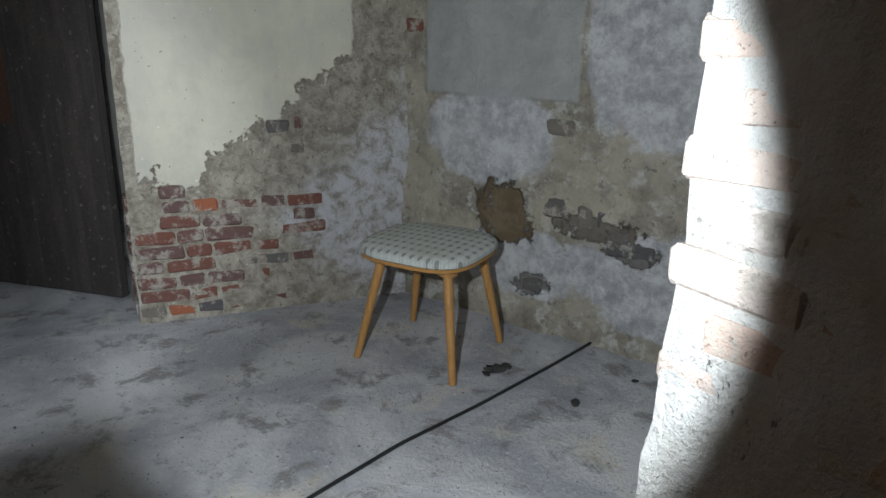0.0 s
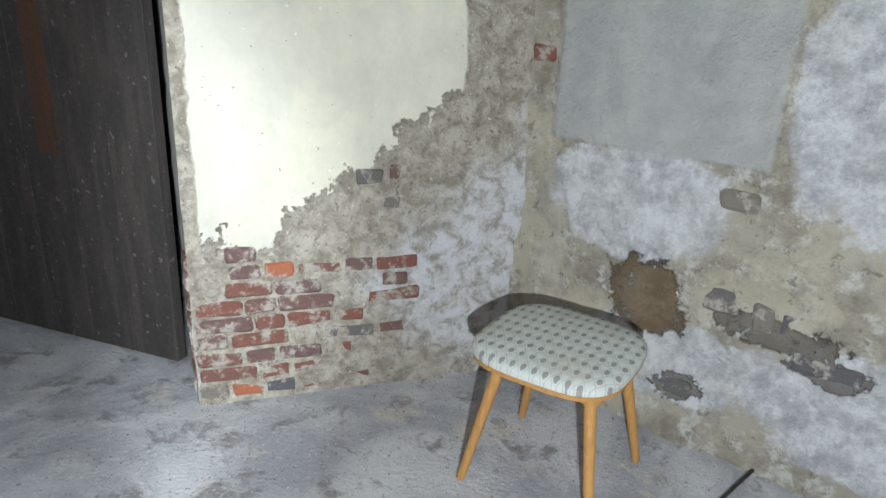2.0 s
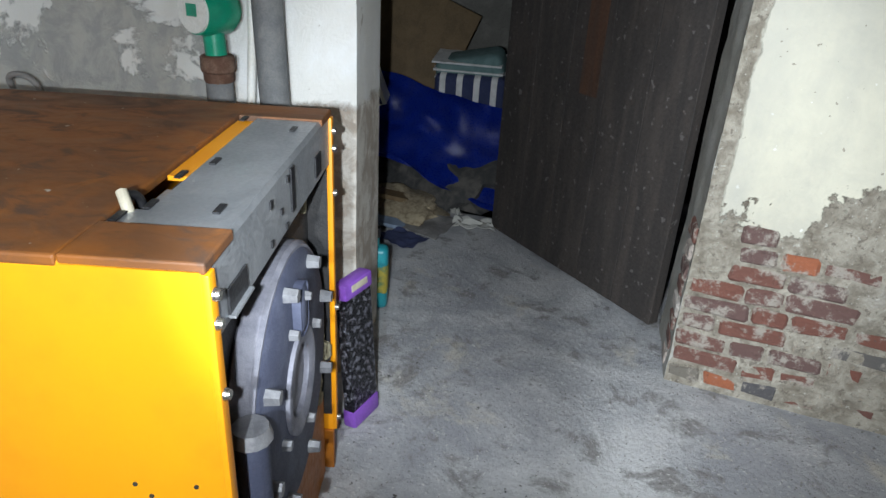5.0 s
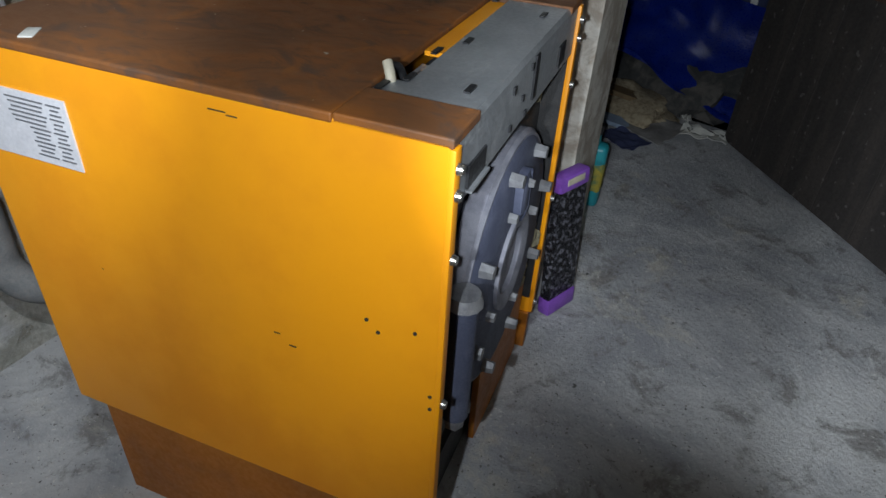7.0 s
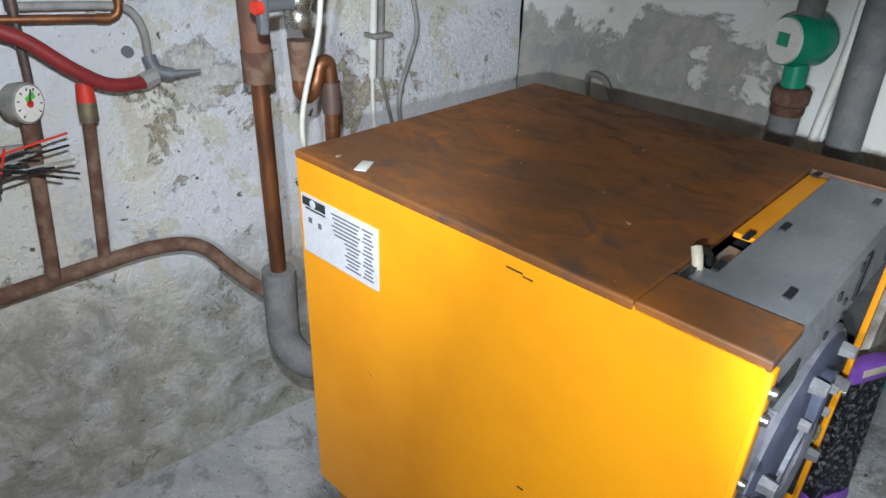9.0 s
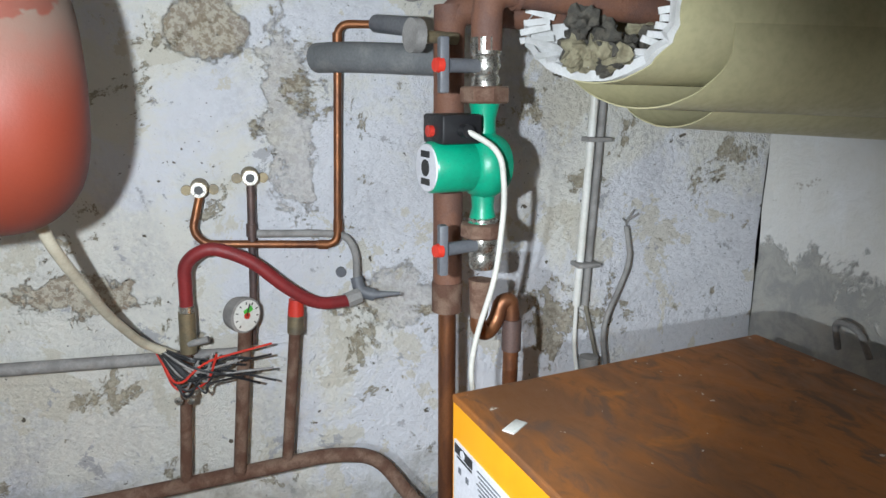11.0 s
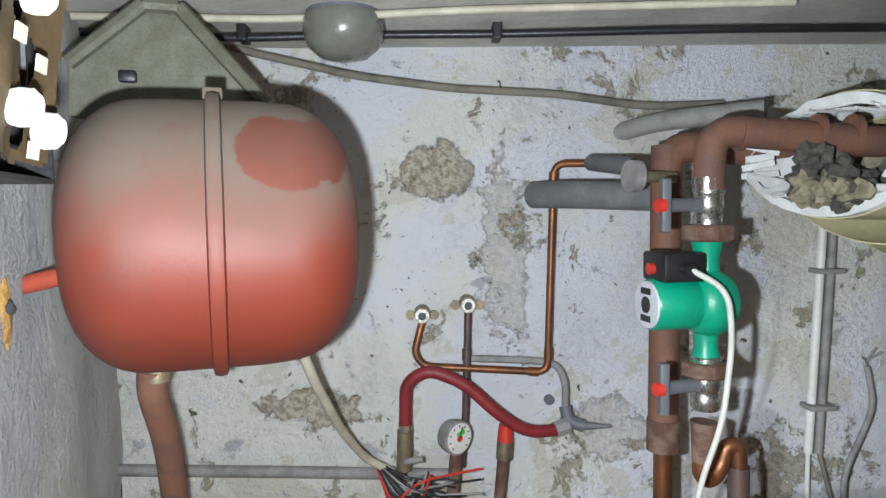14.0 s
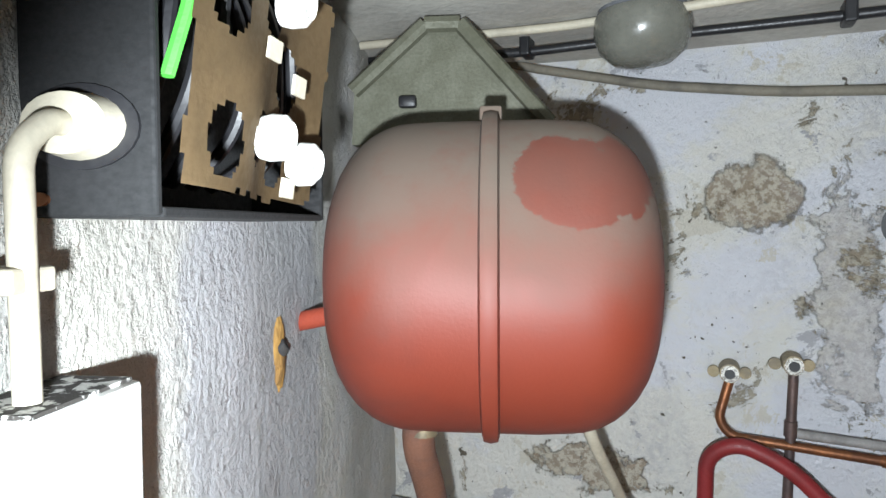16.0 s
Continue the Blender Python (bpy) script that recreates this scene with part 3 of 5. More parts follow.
near_side = part("side_panel", side_panel(0.0, 0.02), ORANGE, boiler, "glossy orange side panel", False)
part("side_panel", side_panel(BW - 0.02, 0.02), ORANGE, boiler, "glossy orange side panel", False)
part("back_panel", box(B(), (BW / 2, BD - 0.012, 0.55), (BW - 0.045, 0.02, 0.85)), ORANGE, boiler)
for x in (0.016, BW - 0.016):
    part("lower_panel", box(B(), (x, 0.41, -0.04), (0.022, 0.82, 0.326), bevel=0.003), ORANGE_LOW, boiler, "darker orange plinth panel", False)
part("base", box(B(), (BW / 2, 0.43, -0.04), (BW - 0.06, 0.76, 0.31)), BLACKIRON, boiler, "black recessed base")
part("front_apron", box(B(), (BW - 0.22, 0.030, 0.06), (0.36, 0.016, 0.40), bevel=0.002), ORANGE_LOW, boiler, "brown-orange front apron", False)
# top: a sheet round the opening of the control panel at the front
NX0, NX1, NY = 0.102, 0.662, 0.168
bm = B()
box(bm, (BW / 2, NY + (BD - NY) / 2, BH), (BW + 0.004, BD - NY, 0.016), bevel=0.004)
box(bm, (NX0 / 2, NY / 2 - 0.002, BH), (NX0, NY + 0.004, 0.016), bevel=0.003)
box(bm, ((NX1 + BW) / 2, NY / 2 - 0.002, BH), (BW - NX1, NY + 0.004, 0.016), bevel=0.003)
part("top_panel", bm, ORANGE_TOP, boiler, "rust-brown dusty orange top", False)
part("inner_strip", box(B(), (0.475, 0.147, BH - 0.004), (0.345, 0.036, 0.008)), ORANGE, boiler, "clean orange strip under the missing panel", False)
# black block in the opening, standing in for its shaded depth
part("well", box(B(), (0.38, 0.12, BH - 0.075), (0.54, 0.10, 0.09)), BLACKIRON, boiler)
part("well_tray", box(B(), (0.235, 0.145, BH - 0.022), (0.11, 0.036, 0.004), pose(0, 0, 0, 6, 0, 0)), ZINC, boiler, "", False)
# zinc console: flat top bent down into an upright face, with punched slots
bm = B()
prof = [(0.128, BH + 0.004), (0.004, BH + 0.004), (-0.002, BH - 0.004), (-0.002, BH - 0.108), (0.010, BH - 0.114)]
rows = [[bm.verts.new((NX0 + 0.003 if k < 2 else 0.028, y, z)) for k, (y, z) in enumerate(prof)],
        [bm.verts.new((NX1 - 0.003 if k < 2 else BW - 0.028, y, z)) for k, (y, z) in enumerate(prof)]]
for i in range(len(prof) - 1):
    bm.faces.new((rows[0][i], rows[0][i + 1], rows[1][i + 1], rows[1][i]))
bmesh.ops.recalc_face_normals(bm, faces=bm.faces)
bmesh.ops.solidify(bm, geom=bm.faces[:], thickness=0.002)
console = part("console_sheet", bm, ZINC, boiler, "bare bent zinc console sheet", False)
part("console_tab", box(B(), (0.132, 0.147, BH + 0.001), (0.05, 0.036, 0.003)), ZINC, console, "", False)
for x, y in ((0.170, 0.132), (0.168, 0.036), (0.368, 0.112), (0.588, 0.037), (0.643, 0.150), (0.295, 0.140), (0.122, 0.155)):
    part("slot", box(B(), (x, y, BH + 0.006), (0.032, 0.010, 0.003)), BLACKP, console, "punched black slot", False)
for x, z, w, h in ((0.10, -0.078, 0.075, 0.036), (0.405, -0.048, 0.022, 0.080), (0.61, -0.070, 0.050, 0.042), (0.272, -0.026, 0.012, 0.013),
                   (0.268, -0.090, 0.010, 0.011), (0.375, -0.020, 0.010, 0.012), (0.36, -0.098, 0.012, 0.010), (0.33, -0.06, 0.010, 0.010)):
    part("cutout", box(B(), (x, -0.0045, BH + z), (w, 0.003, h)), BLACKP, console, "", False)
part("window_lip", box(B(), (0.10, -0.008, BH - 0.098), (0.08, 0.010, 0.004)), ZINC, console, "", False)
# front: black sheet, round cast door, rim, hinge, bolts
part("front_sheet", box(B(), (BW / 2, 0.060, 0.53), (BW - 0.05, 0.02, 0.70)), BLACKIRON, boiler, "black front sheet", False)
for x in (0.010, BW - 0.010):
    part("front_flange", box(B(), (x, -0.003, 0.55), (0.022, 0.010, 0.85), bevel=0.002), ORANGE, boiler)
    for z in (0.945, 0.905, 0.80, 0.50, 0.16):
        part("screw", rod(B(), (x, -0.008, z), (x, -0.016, z), 0.009, 0.007, 10), CHROME, boiler)
# black strip added to darken the far panel's inside, which would show orange
part("added_black_strip", box(B(), (BW - 0.024, 0.027, 0.53), (0.006, 0.046, 0.70)), BLACKIRON, boiler, "", False)
DX, DZ, DR = 0.385, 0.548, 0.262
front = Matrix.Translation((DX, 0.052, DZ)) @ Matrix.Rotation(radians(90), 4, "X")
door = part("burner_door", lathe(B(), [(DR, 0.0), (DR, 0.045), (DR - 0.012, 0.055), (0.106, 0.058), (0.10, 0.05), (0.095, 0.02)], front, 56), IRON, boiler, "round blue-grey cast burner door")
part("rim", lathe(B(), [(DR + 0.002, 0.0), (DR + 0.010, 0.008), (DR + 0.010, 0.040), (DR + 0.002, 0.048)], front, 56), RIMGREY, door, "scraped pale rim")
part("burner_ring", lathe(B(), [(0.106, 0.050), (0.106, 0.066), (0.094, 0.068), (0.072, 0.060), (0.070, 0.03)], front, 40), RIMGREY, door, "pale flaking burner opening ring")
part("burner_hole", lathe(B(), [(0.072, 0.030), (0.070, 0.045), (0.035, 0.036)], front, 32), simple("ash", (0.10, 0.09, 0.07), (0.30, 0.27, 0.22), 30, 0.95, 0, 0.8), door, "ash-coated burner opening")
boss = part("peephole", box(B(), (DX + 0.005, -0.012, DZ + 0.158), (0.060, 0.022, 0.105), bevel=0.02, seg=3), IRON, door, "raised cast peephole boss")
part("peephole_bolt", rod(B(), (DX + 0.005, -0.022, DZ + 0.185), (DX + 0.005, -0.034, DZ + 0.185), 0.010, 0.008, 6), BOLT, boss)
for i in range(8):
    a = 2 * math.pi * (i + 0.35) / 8
    x, z = DX + (DR - 0.032) * math.cos(a), DZ + (DR - 0.032) * math.sin(a)
    part("bolt", rod(B(), (x, 0.0, z), (x, -0.028, z), 0.016, 0.013, 6), BOLT, door)
for i in range(4):
    a = 2 * math.pi * i / 4 + 0.35
    x, z = DX + 0.140 * math.cos(a), DZ + 0.140 * math.sin(a)
    part("bolt", rod(B(), (x, 0.0, z), (x, -0.022, z), 0.012, 0.010, 6), BOLT, door)
part("hinge", rod(B(), (0.112, 0.0, 0.365), (0.112, 0.0, 0.640), 0.026, None, 20), IRON, door, "round vertical hinge post")
part("hinge_bolt", rod(B(), (0.112, 0.0, 0.640), (0.112, 0.0, 0.662), 0.034, 0.028, 12), BOLT, door)
part("hinge_lug", box(B(), (0.150, 0.012, 0.60), (0.07, 0.028, 0.05), bevel=0.006), IRON, door)
for x in (0.112, 0.150):
    part("hinge_bolt", rod(B(), (x, 0.0, 0.365), (x, 0.0, 0.335), 0.020, None, 6), BOLT, door)
rng = random.Random(5)
for i in range(9):
    bm = B()
    bmesh.ops.create_icosphere(bm, subdivisions=2, radius=0.024)
    c = Vector((0.665 + rng.uniform(-0.03, 0.045), 0.02 + rng.uniform(-0.01, 0.02), 0.27 + i * 0.026))
    for v in bm.verts:
        v.co = Vector((v.co.x * 0.8, v.co.y * 0.7, v.co.z)) * (1 + 0.5 * noise.noise(v.co * 40 + c * 9)) + c
    part("wool_tuft", bm, WOOL, boiler, "torn yellow insulation wool")
for x, z in ((0.045, 0.80), (0.655, 0.82)):
    part("wool_strip", box(B(), (x, 0.04, z), (0.02, 0.012, 0.07), bevel=0.004), WOOL, boiler, "torn yellow insulation wool")
# cable stub by the console
part("cable_stub", tube(B(), [(0.150, 0.150, BH - 0.02), (0.150, 0.156, BH + 0.014), (0.160, 0.165, BH + 0.026)], 0.008, 0.012), CREAMP, boiler, "cut cable end")
part("cable_stub", tube(B(), [(0.190, 0.150, BH - 0.02), (0.186, 0.156, BH + 0.012), (0.165, 0.165, BH + 0.018)], 0.007, 0.015), BLACKP, boiler)
# type plate on the near side
plate = part("type_plate", box(B(), (-0.0015, 0.765, 0.843), (0.003, 0.224, 0.127)), LABEL, boiler, "pale printed type plate", False)
part("logo_bar", box(B(), (-0.0035, 0.836, 0.893), (0.002, 0.070, 0.017)), INK, plate, "", False)
part("logo_dot", rod(B(), (-0.004, 0.838, 0.893), (-0.0055, 0.838, 0.893), 0.0085, None, 20), LABEL, plate, "", False)
part("print_line", box(B(), (-0.0035, 0.832, 0.879), (0.002, 0.060, 0.003)), INK, plate, "", False)
for i in range(13):
    y0 = 0.782 if i < 6 else 0.745
    part("print_line", box(B(), (-0.0035, (y0 + 0.70) / 2, 0.894 - 0.0083 * i), (0.002, y0 - 0.70 - 0.008 * (i % 3), 0.0024)), GREYP, plate, "", False)
    part("print_line", box(B(), (-0.0035, 0.678, 0.894 - 0.0083 * i), (0.002, 0.030 - 0.006 * ((i * 5) % 3), 0.0024)), GREYP, plate, "", False)
for y, z in ((0.85, 0.855), (0.82, 0.852)):
    part("print_mark", box(B(), (-0.0035, y, z), (0.002, 0.010, 0.011)), GREYP, plate, "", False)
for y, z in ((0.124, 0.647), (0.104, 0.627), (0.040, 0.649), (0.010, 0.519), (0.009, 0.490)):
    part("screw_hole", rod(B(), (0.001, y, z), (-0.002, y, z), 0.0035, None, 8), INK, boiler)
for y, z, w in ((0.355, 0.954, 0.030), (0.33, 0.950, 0.018), (0.30, 0.55, 0.012), (0.27, 0.53, 0.014)):
    part("scratch", box(B(), (-0.0008, y, z), (0.002, w, 0.0016)), INK, boiler, "", False)
part("paint_chip", box(B(), (0.04, 0.735, BH + 0.009), (0.045, 0.022, 0.003), pose(0, 0, 0, 0, 0, 30), 0.001), PAPER, boiler, "pale scrap stuck on the top")

# ---- the stool ----
stool = thing("stool", "low stool with patterned grey fabric seat and four splayed beech legs", "stool", pose(0.066, 2.508, 0, 0, 0, -23.5))


def seat_shape(bm, half, z0, z1, dome, n=48):
    rings = []
    for s, z in ((0.97, z0), (1.0, z0 + 0.006), (1.0, z1 - 0.014), (0.965, z1 - 0.004), (0.85, z1 + dome * 0.3), (0.5, z1 + dome * 0.8), (0.15, z1 + dome)):
        ring = []
        for i in range(n):
            a = 2 * math.pi * i / n
            c, d = math.cos(a), math.sin(a)
            r = half * s / (abs(c) ** 3.4 + abs(d) ** 3.4) ** (1 / 3.4)
            ring.append(bm.verts.new((r * c, r * d, z)))
        rings.append(ring)
    for a, b in zip(rings, rings[1:]):
        for i in range(n):
            bm.faces.new((a[i], a[(i + 1) % n], b[(i + 1) % n], b[i]))
    bm.faces.new(rings[0][::-1]), bm.faces.new(rings[-1])
    return bm


part("seat", seat_shape(B(), 0.240, 0.428, 0.464, 0.010), FABRIC, stool, "quilted grey-green patterned fabric seat").location = (-0.022, 0.012, 0)
part("seat_board", seat_shape(B(), 0.236, 0.411, 0.430, 0.0), WOODLEG, stool, "pale plywood seat board").location = (-0.022, 0.012, 0)
for sx in (-1, 1):
    for sy in (-1, 1):
        part("leg", rod(B(), (sx * 0.215, sy * 0.215, 0.0), (sx * 0.142, sy * 0.142, 0.41), 0.0135, 0.019, 20), WOODLEG, stool, "tapered varnished beech leg")
        part("leg_block", rod(B(), (sx * 0.142, sy * 0.142, 0.395), (sx * 0.142, sy * 0.142, 0.41), 0.036, 0.04, 20), WOODLEG, stool)

# ---- the expansion tank ----
tank = thing("expansion_tank", "red lying expansion tank, dusty on top", "tank", pose(-1.092, -0.247, 1.536, 0, 0, 147))
R, H = 0.204, 0.203
turn = Matrix.Rotation(radians(90), 4, "Y")
prof = [(0.03, -H)] + [(R - 0.11 + 0.11 * math.sin(a), -H + 0.11 * (1 - math.cos(a)) * 0.95) for a in (math.pi / 2 * i / 9 for i in range(10))]
prof = [(0.02, -H - 0.006), (0.06, -H - 0.005)] + prof[1:] + [(R + 0.001, -0.06), (R + 0.002, 0.06)]
prof += [(r, -h) for r, h in reversed(prof[:-2])]
part("shell", lathe(B(), prof, turn, 64), TANK, tank, "red enamel shell")
part("seam", lathe(B(), [(R, -0.012), (R + 0.012, -0.009), (R + 0.014, 0.0), (R + 0.012, 0.009), (R, 0.012)], turn, 64), TANK, tank)
part("arm", tube(B(), [(-0.17, 0.0, -0.045), (-0.215, 0.015, -0.055), (-0.30, 0.045, -0.075)], 0.014, 0.02), RUSTRED, tank, "red flattened fixing arm")
part("lug", box(B(), (0.0, 0.0, R + 0.01), (0.03, 0.05, 0.02), bevel=0.004), TANK, tank)
part("outlet", rod(B(), (-0.10, 0.05, -R + 0.02), (-0.10, 0.05, -R - 0.03), 0.022), BRASS, tank, "brass outlet")
tagged(mesh_object("tank_pipe", tube(B(), [(-1.03, -0.345, 1.325), (-1.035, -0.36, 1.28), (-1.09, -0.42, 1.17), (-1.16, -0.52, 0.95), (-1.20, -0.70, 0.60), (-1.20, -0.75, -0.2)], 0.024, 0.06), BROWNPIPE, True), "rusty pipe below the red tank", "pipe")
ob = thing("tank_bracket", "dull olive sheet-metal wall bracket above the tank", "bracket", pose(-1.155, -0.50, 1.795, 0, 0, 147))
bm = B()
pts = [(-0.16, -0.05), (-0.155, 0.04), (-0.03, 0.155), (0.03, 0.155), (0.18, -0.02), (0.18, -0.06)]
a = [bm.verts.new((x, 0.0, z)) for x, z in pts]
b = [bm.verts.new((x, 0.04, z)) for x, z in pts]
bm.faces.new(a), bm.faces.new(b[::-1])
for i in range(6):
    bm.faces.new((a[(i + 1) % 6], a[i], b[i], b[(i + 1) % 6]))
bmesh.ops.recalc_face_normals(bm, faces=bm.faces)
part("plate", bm, PLATE, ob, "", False)
for p, q in (((-0.155, -0.012, 0.04), (-0.03, -0.012, 0.15)), ((-0.03, -0.012, 0.15), (0.03, -0.012, 0.15)), ((0.03, -0.012, 0.15), (0.18, -0.012, -0.02))):
    part("flange", tube(B(), [p, q], 0.014, 0.0, 8), PLATE, ob)
part("clip", box(B(), (-0.06, -0.012, 0.02), (0.03, 0.02, 0.02), bevel=0.004), BLACKP, ob)


# ---- pipework on the wall: u along the wall, v off it, z up ----
def on_wall(pts):
    return [FP @ Vector((u, -v, z)) for u, v, z in pts]


def pipe_thing(name, pts, r, mat, label, bend=0.03, joints=(), jmat=None):
    ob = thing(name, label, "pipe")
    part("tube", tube(B(), on_wall(pts), r, bend), mat, ob)
    for p, q, rr in joints:
        a, b = on_wall([p, q])
        part("joint", rod(B(), a, b, rr), jmat or mat, ob)
    return ob


def tap_plate(u, z):
    ob = thing("wall_fitting", "brass wall plate elbow with open end", "pipe fitting", group="open pipe fittings")
    c, o = on_wall([(u, 0.0, z), (u, 0.055, z)])
    part("socket", rod(B(), c, o, 0.021, 0.019), BRASS, ob)
    part("ring", rod(B(), o, o + (o - c).normalized() * 0.006, 0.017), CHROME, ob)
    part("bore", rod(B(), o, o + (o - c).normalized() * 0.0075, 0.010), BLACKP, ob)
    for s in (-1, 1):
        a, b = on_wall([(u + s * 0.03, -0.0, z - 0.006), (u + s * 0.03, 0.012, z - 0.006)])
        part("ear", rod(B(), a, b, 0.012), BRASS, ob)


tap_plate(0.777, 1.305)
tap_plate(0.891, 1.329)
pipe_thing("copper_pipe", [(0.777, 0.04, 1.29), (0.756, 0.05, 1.21), (0.78, 0.05, 1.178), (1.088, 0.05, 1.157), (1.105, 0.05, 1.675), (1.215, 0.06, 1.675)], 0.0095, COPPER, "thin tarnished copper pipe running up the wall", 0.03,
           [((1.09, 0.05, 1.19), (1.091, 0.05, 1.22), 0.0115), ((1.103, 0.05, 1.63), (1.104, 0.05, 1.655), 0.0115), ((1.04, 0.05, 1.160), (1.065, 0.05, 1.158), 0.0115)])
pipe_thing("branch_pipe", [(0.891, 0.045, 1.31), (0.882, 0.05, 1.05), (0.872, 0.05, 0.92)], 0.0095, DARKCU, "thin blackened copper pipe down from the fitting", 0.03,
           [((0.887, 0.05, 1.22), (0.886, 0.05, 1.19), 0.012)])
pipe_thing("cross_pipe", [(0.885, 0.045, 1.195), (1.06, 0.04, 1.185), (1.115, 0.04, 1.175), (1.135, 0.045, 1.13), (1.133, 0.05, 1.065)], 0.0095, STEELPIPE, "thin grey pipe bending down to the drain cock", 0.05)
ob = thing("drain_cock", "grey drain cock with hose spout", "tap")
part("body", tube(B(), on_wall([(1.133, 0.05, 1.07), (1.138, 0.06, 1.035), (1.175, 0.07, 1.025)]), 0.016, 0.02), GREYP, ob)
part("spout", rod(B(), *on_wall([(1.165, 0.07, 1.026), (1.235, 0.09, 1.03)]), 0.012, 0.004), GREYP, ob)
part("nut", rod(B(), *on_wall([(1.10, 0.08, 1.02), (1.135, 0.07, 1.028)]), 0.02, 0.02, 8), STEELPIPE, ob)
part("ear", rod(B(), *on_wall([(1.10, 0.0, 1.075), (1.10, 0.015, 1.075)]), 0.013), GREYP, ob)
ob = thing("filling_hose", "dark red rubber filling hose", "hose")
part("tube", tube(B(), on_wall([(0.732, 0.09, 1.04), (0.735, 0.10, 1.15), (0.79, 0.11, 1.185), (0.877, 0.11, 1.150), (0.96, 0.11, 1.07), (1.03, 0.10, 1.022), (1.11, 0.08, 1.020)]), 0.0155, 0.06), HOSE, ob)
part("clip", rod(B(), *on_wall([(0.732, 0.09, 1.03), (0.732, 0.09, 1.045)]), 0.018), CHROME, ob)
pipe_thing("left_riser", [(0.693, 0.08, 0.575), (0.727, 0.085, 0.99)], 0.014, RUST, "scaly rusty riser with a valve", 0.03, [((0.728, 0.085, 0.93), (0.731, 0.09, 1.03), 0.019)], BRASS)
part("lever", rod(B(), *on_wall([(0.73, 0.10, 0.955), (0.775, 0.11, 0.965)]), 0.008), STEELPIPE, tagged(thing("valve_lever", "small grey valve lever", "valve lever"), ""))
pipe_thing("gauge_riser", [(0.821, 0.09, 0.60), (0.857, 0.09, 0.975)], 0.016, RUST, "rusty riser carrying the pressure gauge", 0.03, [((0.855, 0.09, 0.965), (0.857, 0.09, 0.985), 0.011)], CHROME)
pipe_thing("capped_riser", [(0.936, 0.08, 0.59), (0.975, 0.08, 0.975)], 0.014, RUST, "rusty riser with a red capped valve", 0.03, [((0.974, 0.08, 0.95), (0.977, 0.08, 0.995), 0.020)], BRASS)
part("cap", rod(B(), *on_wall([(0.977, 0.08, 0.995), (0.979, 0.08, 1.035)]), 0.020, 0.017), REDP, thing("end_stopper", "faded red plastic stopper on the riser", "stopper"))
pipe_thing("return_pipe", [(-0.1, 0.08, 0.56), (0.49, 0.08, 0.571), (1.05, 0.08, 0.606), (1.17, 0.085, 0.585), (1.25, 0.13, 0.47), (1.35, 0.22, 0.38)], 0.019, RUST, "rusty return pipe along the wall to the boiler", 0.08)
pipe_thing("grey_pipe", [(0.0, 0.05, 0.93), (0.45, 0.05, 0.915), (0.84, 0.05, 0.90)], 0.015, STEELPIPE, "grey pipe low on the wall")
gauge = thing("pressure_gauge", "round white pressure gauge with red and green marks", "gauge", FP @ pose(0.858, -0.115, 1.018, 90, 0, 38))
part("case", lathe(B(), [(0.038, -0.03), (0.042, -0.01), (0.042, 0.006), (0.037, 0.008)], None, 40), STEELPIPE, gauge)
part("dial", lathe(B(), [(0.037, 0.0), (0.037, 0.0085), (0.01, 0.0085)], None, 40), WHITE, gauge, "white dial")
part("red_hub", lathe(B(), [(0.008, 0.008), (0.008, 0.011), (0.002, 0.011)], None, 16), REDP, gauge)
part("green_mark", box(B(), (0.004, 0.012, 0.0095), (0.024, 0.012, 0.002), pose(0, 0, 0, 0, 0, 20)), GREENWIRE, gauge)
part("needle", box(B(), (0.003, 0.014, 0.011), (0.003, 0.03, 0.001), pose(0, 0, 0, 0, 0, -20)), INK, gauge)
for i in range(9):
    a = radians(-45 + 270 * i / 8)
    part("tick", box(B(), (-0.03 * math.cos(a) * -1, 0.03 * math.sin(a), 0.0095), (0.006, 0.0025, 0.001), Matrix.Rotation(a, 4, "Z")), INK, gauge, "", False)

# flow pipe, pump column
PV = 0.42
pipe_thing("flow_pipe", [(1.312, 0.25, 1.70), (1.309, 0.25, 1.05), (1.309, 0.25, 1.02), (1.309, 0.25, 0.52)], 0.021, COPPER, "copper flow pipe beside the boiler", 0.01,
           [((1.311, 0.25, 1.70), (1.309, 0.25, 1.06), 0.033)], BROWNPIPE)
pipe_thing("flow_pipe_joint", [(1.309, 0.25, 1.10), (1.309, 0.25, 1.03)], 0.036, RUST, "rusty reducing joint on the flow pipe")
pipe_thing("insulation_sleeve", [(1.309, 0.25, 0.53), (1.305, 0.25, 0.30), (1.33, 0.29, 0.24), (1.40, 0.34, 0.22)], 0.045, GREYPIPE, "grey foam sleeve on the bent pipe", 0.05)
elbow = thing("upper_elbow", "rusty brown pipe elbow entering the cream insulation", "pipe")
part("tube", tube(B(), on_wall([(1.331, PV, 1.60), (1.331, PV, 1.715), (1.62, PV, 1.690), (1.9, PV, 1.68)]), 0.030, 0.055, 20), BROWNPIPE, elbow)
for u in (1.385, 1.53, 1.60):
    part("collar", rod(B(), *on_wall([(u, PV, 1.708), (u + 0.012, PV, 1.707)]), 0.034), BROWNPIPE, elbow)
second = thing("rear_elbow", "dark brown pipe elbow behind the pump", "pipe")
part("tube", tube(B(), on_wall([(1.31, 0.25, 1.55), (1.31, 0.25, 1.70), (1.9, 0.25, 1.66)]), 0.033, 0.06, 18), BROWNPIPE, second)
rear = thing("wall_pipe", "grey insulated pipe running into the wall", "pipe")
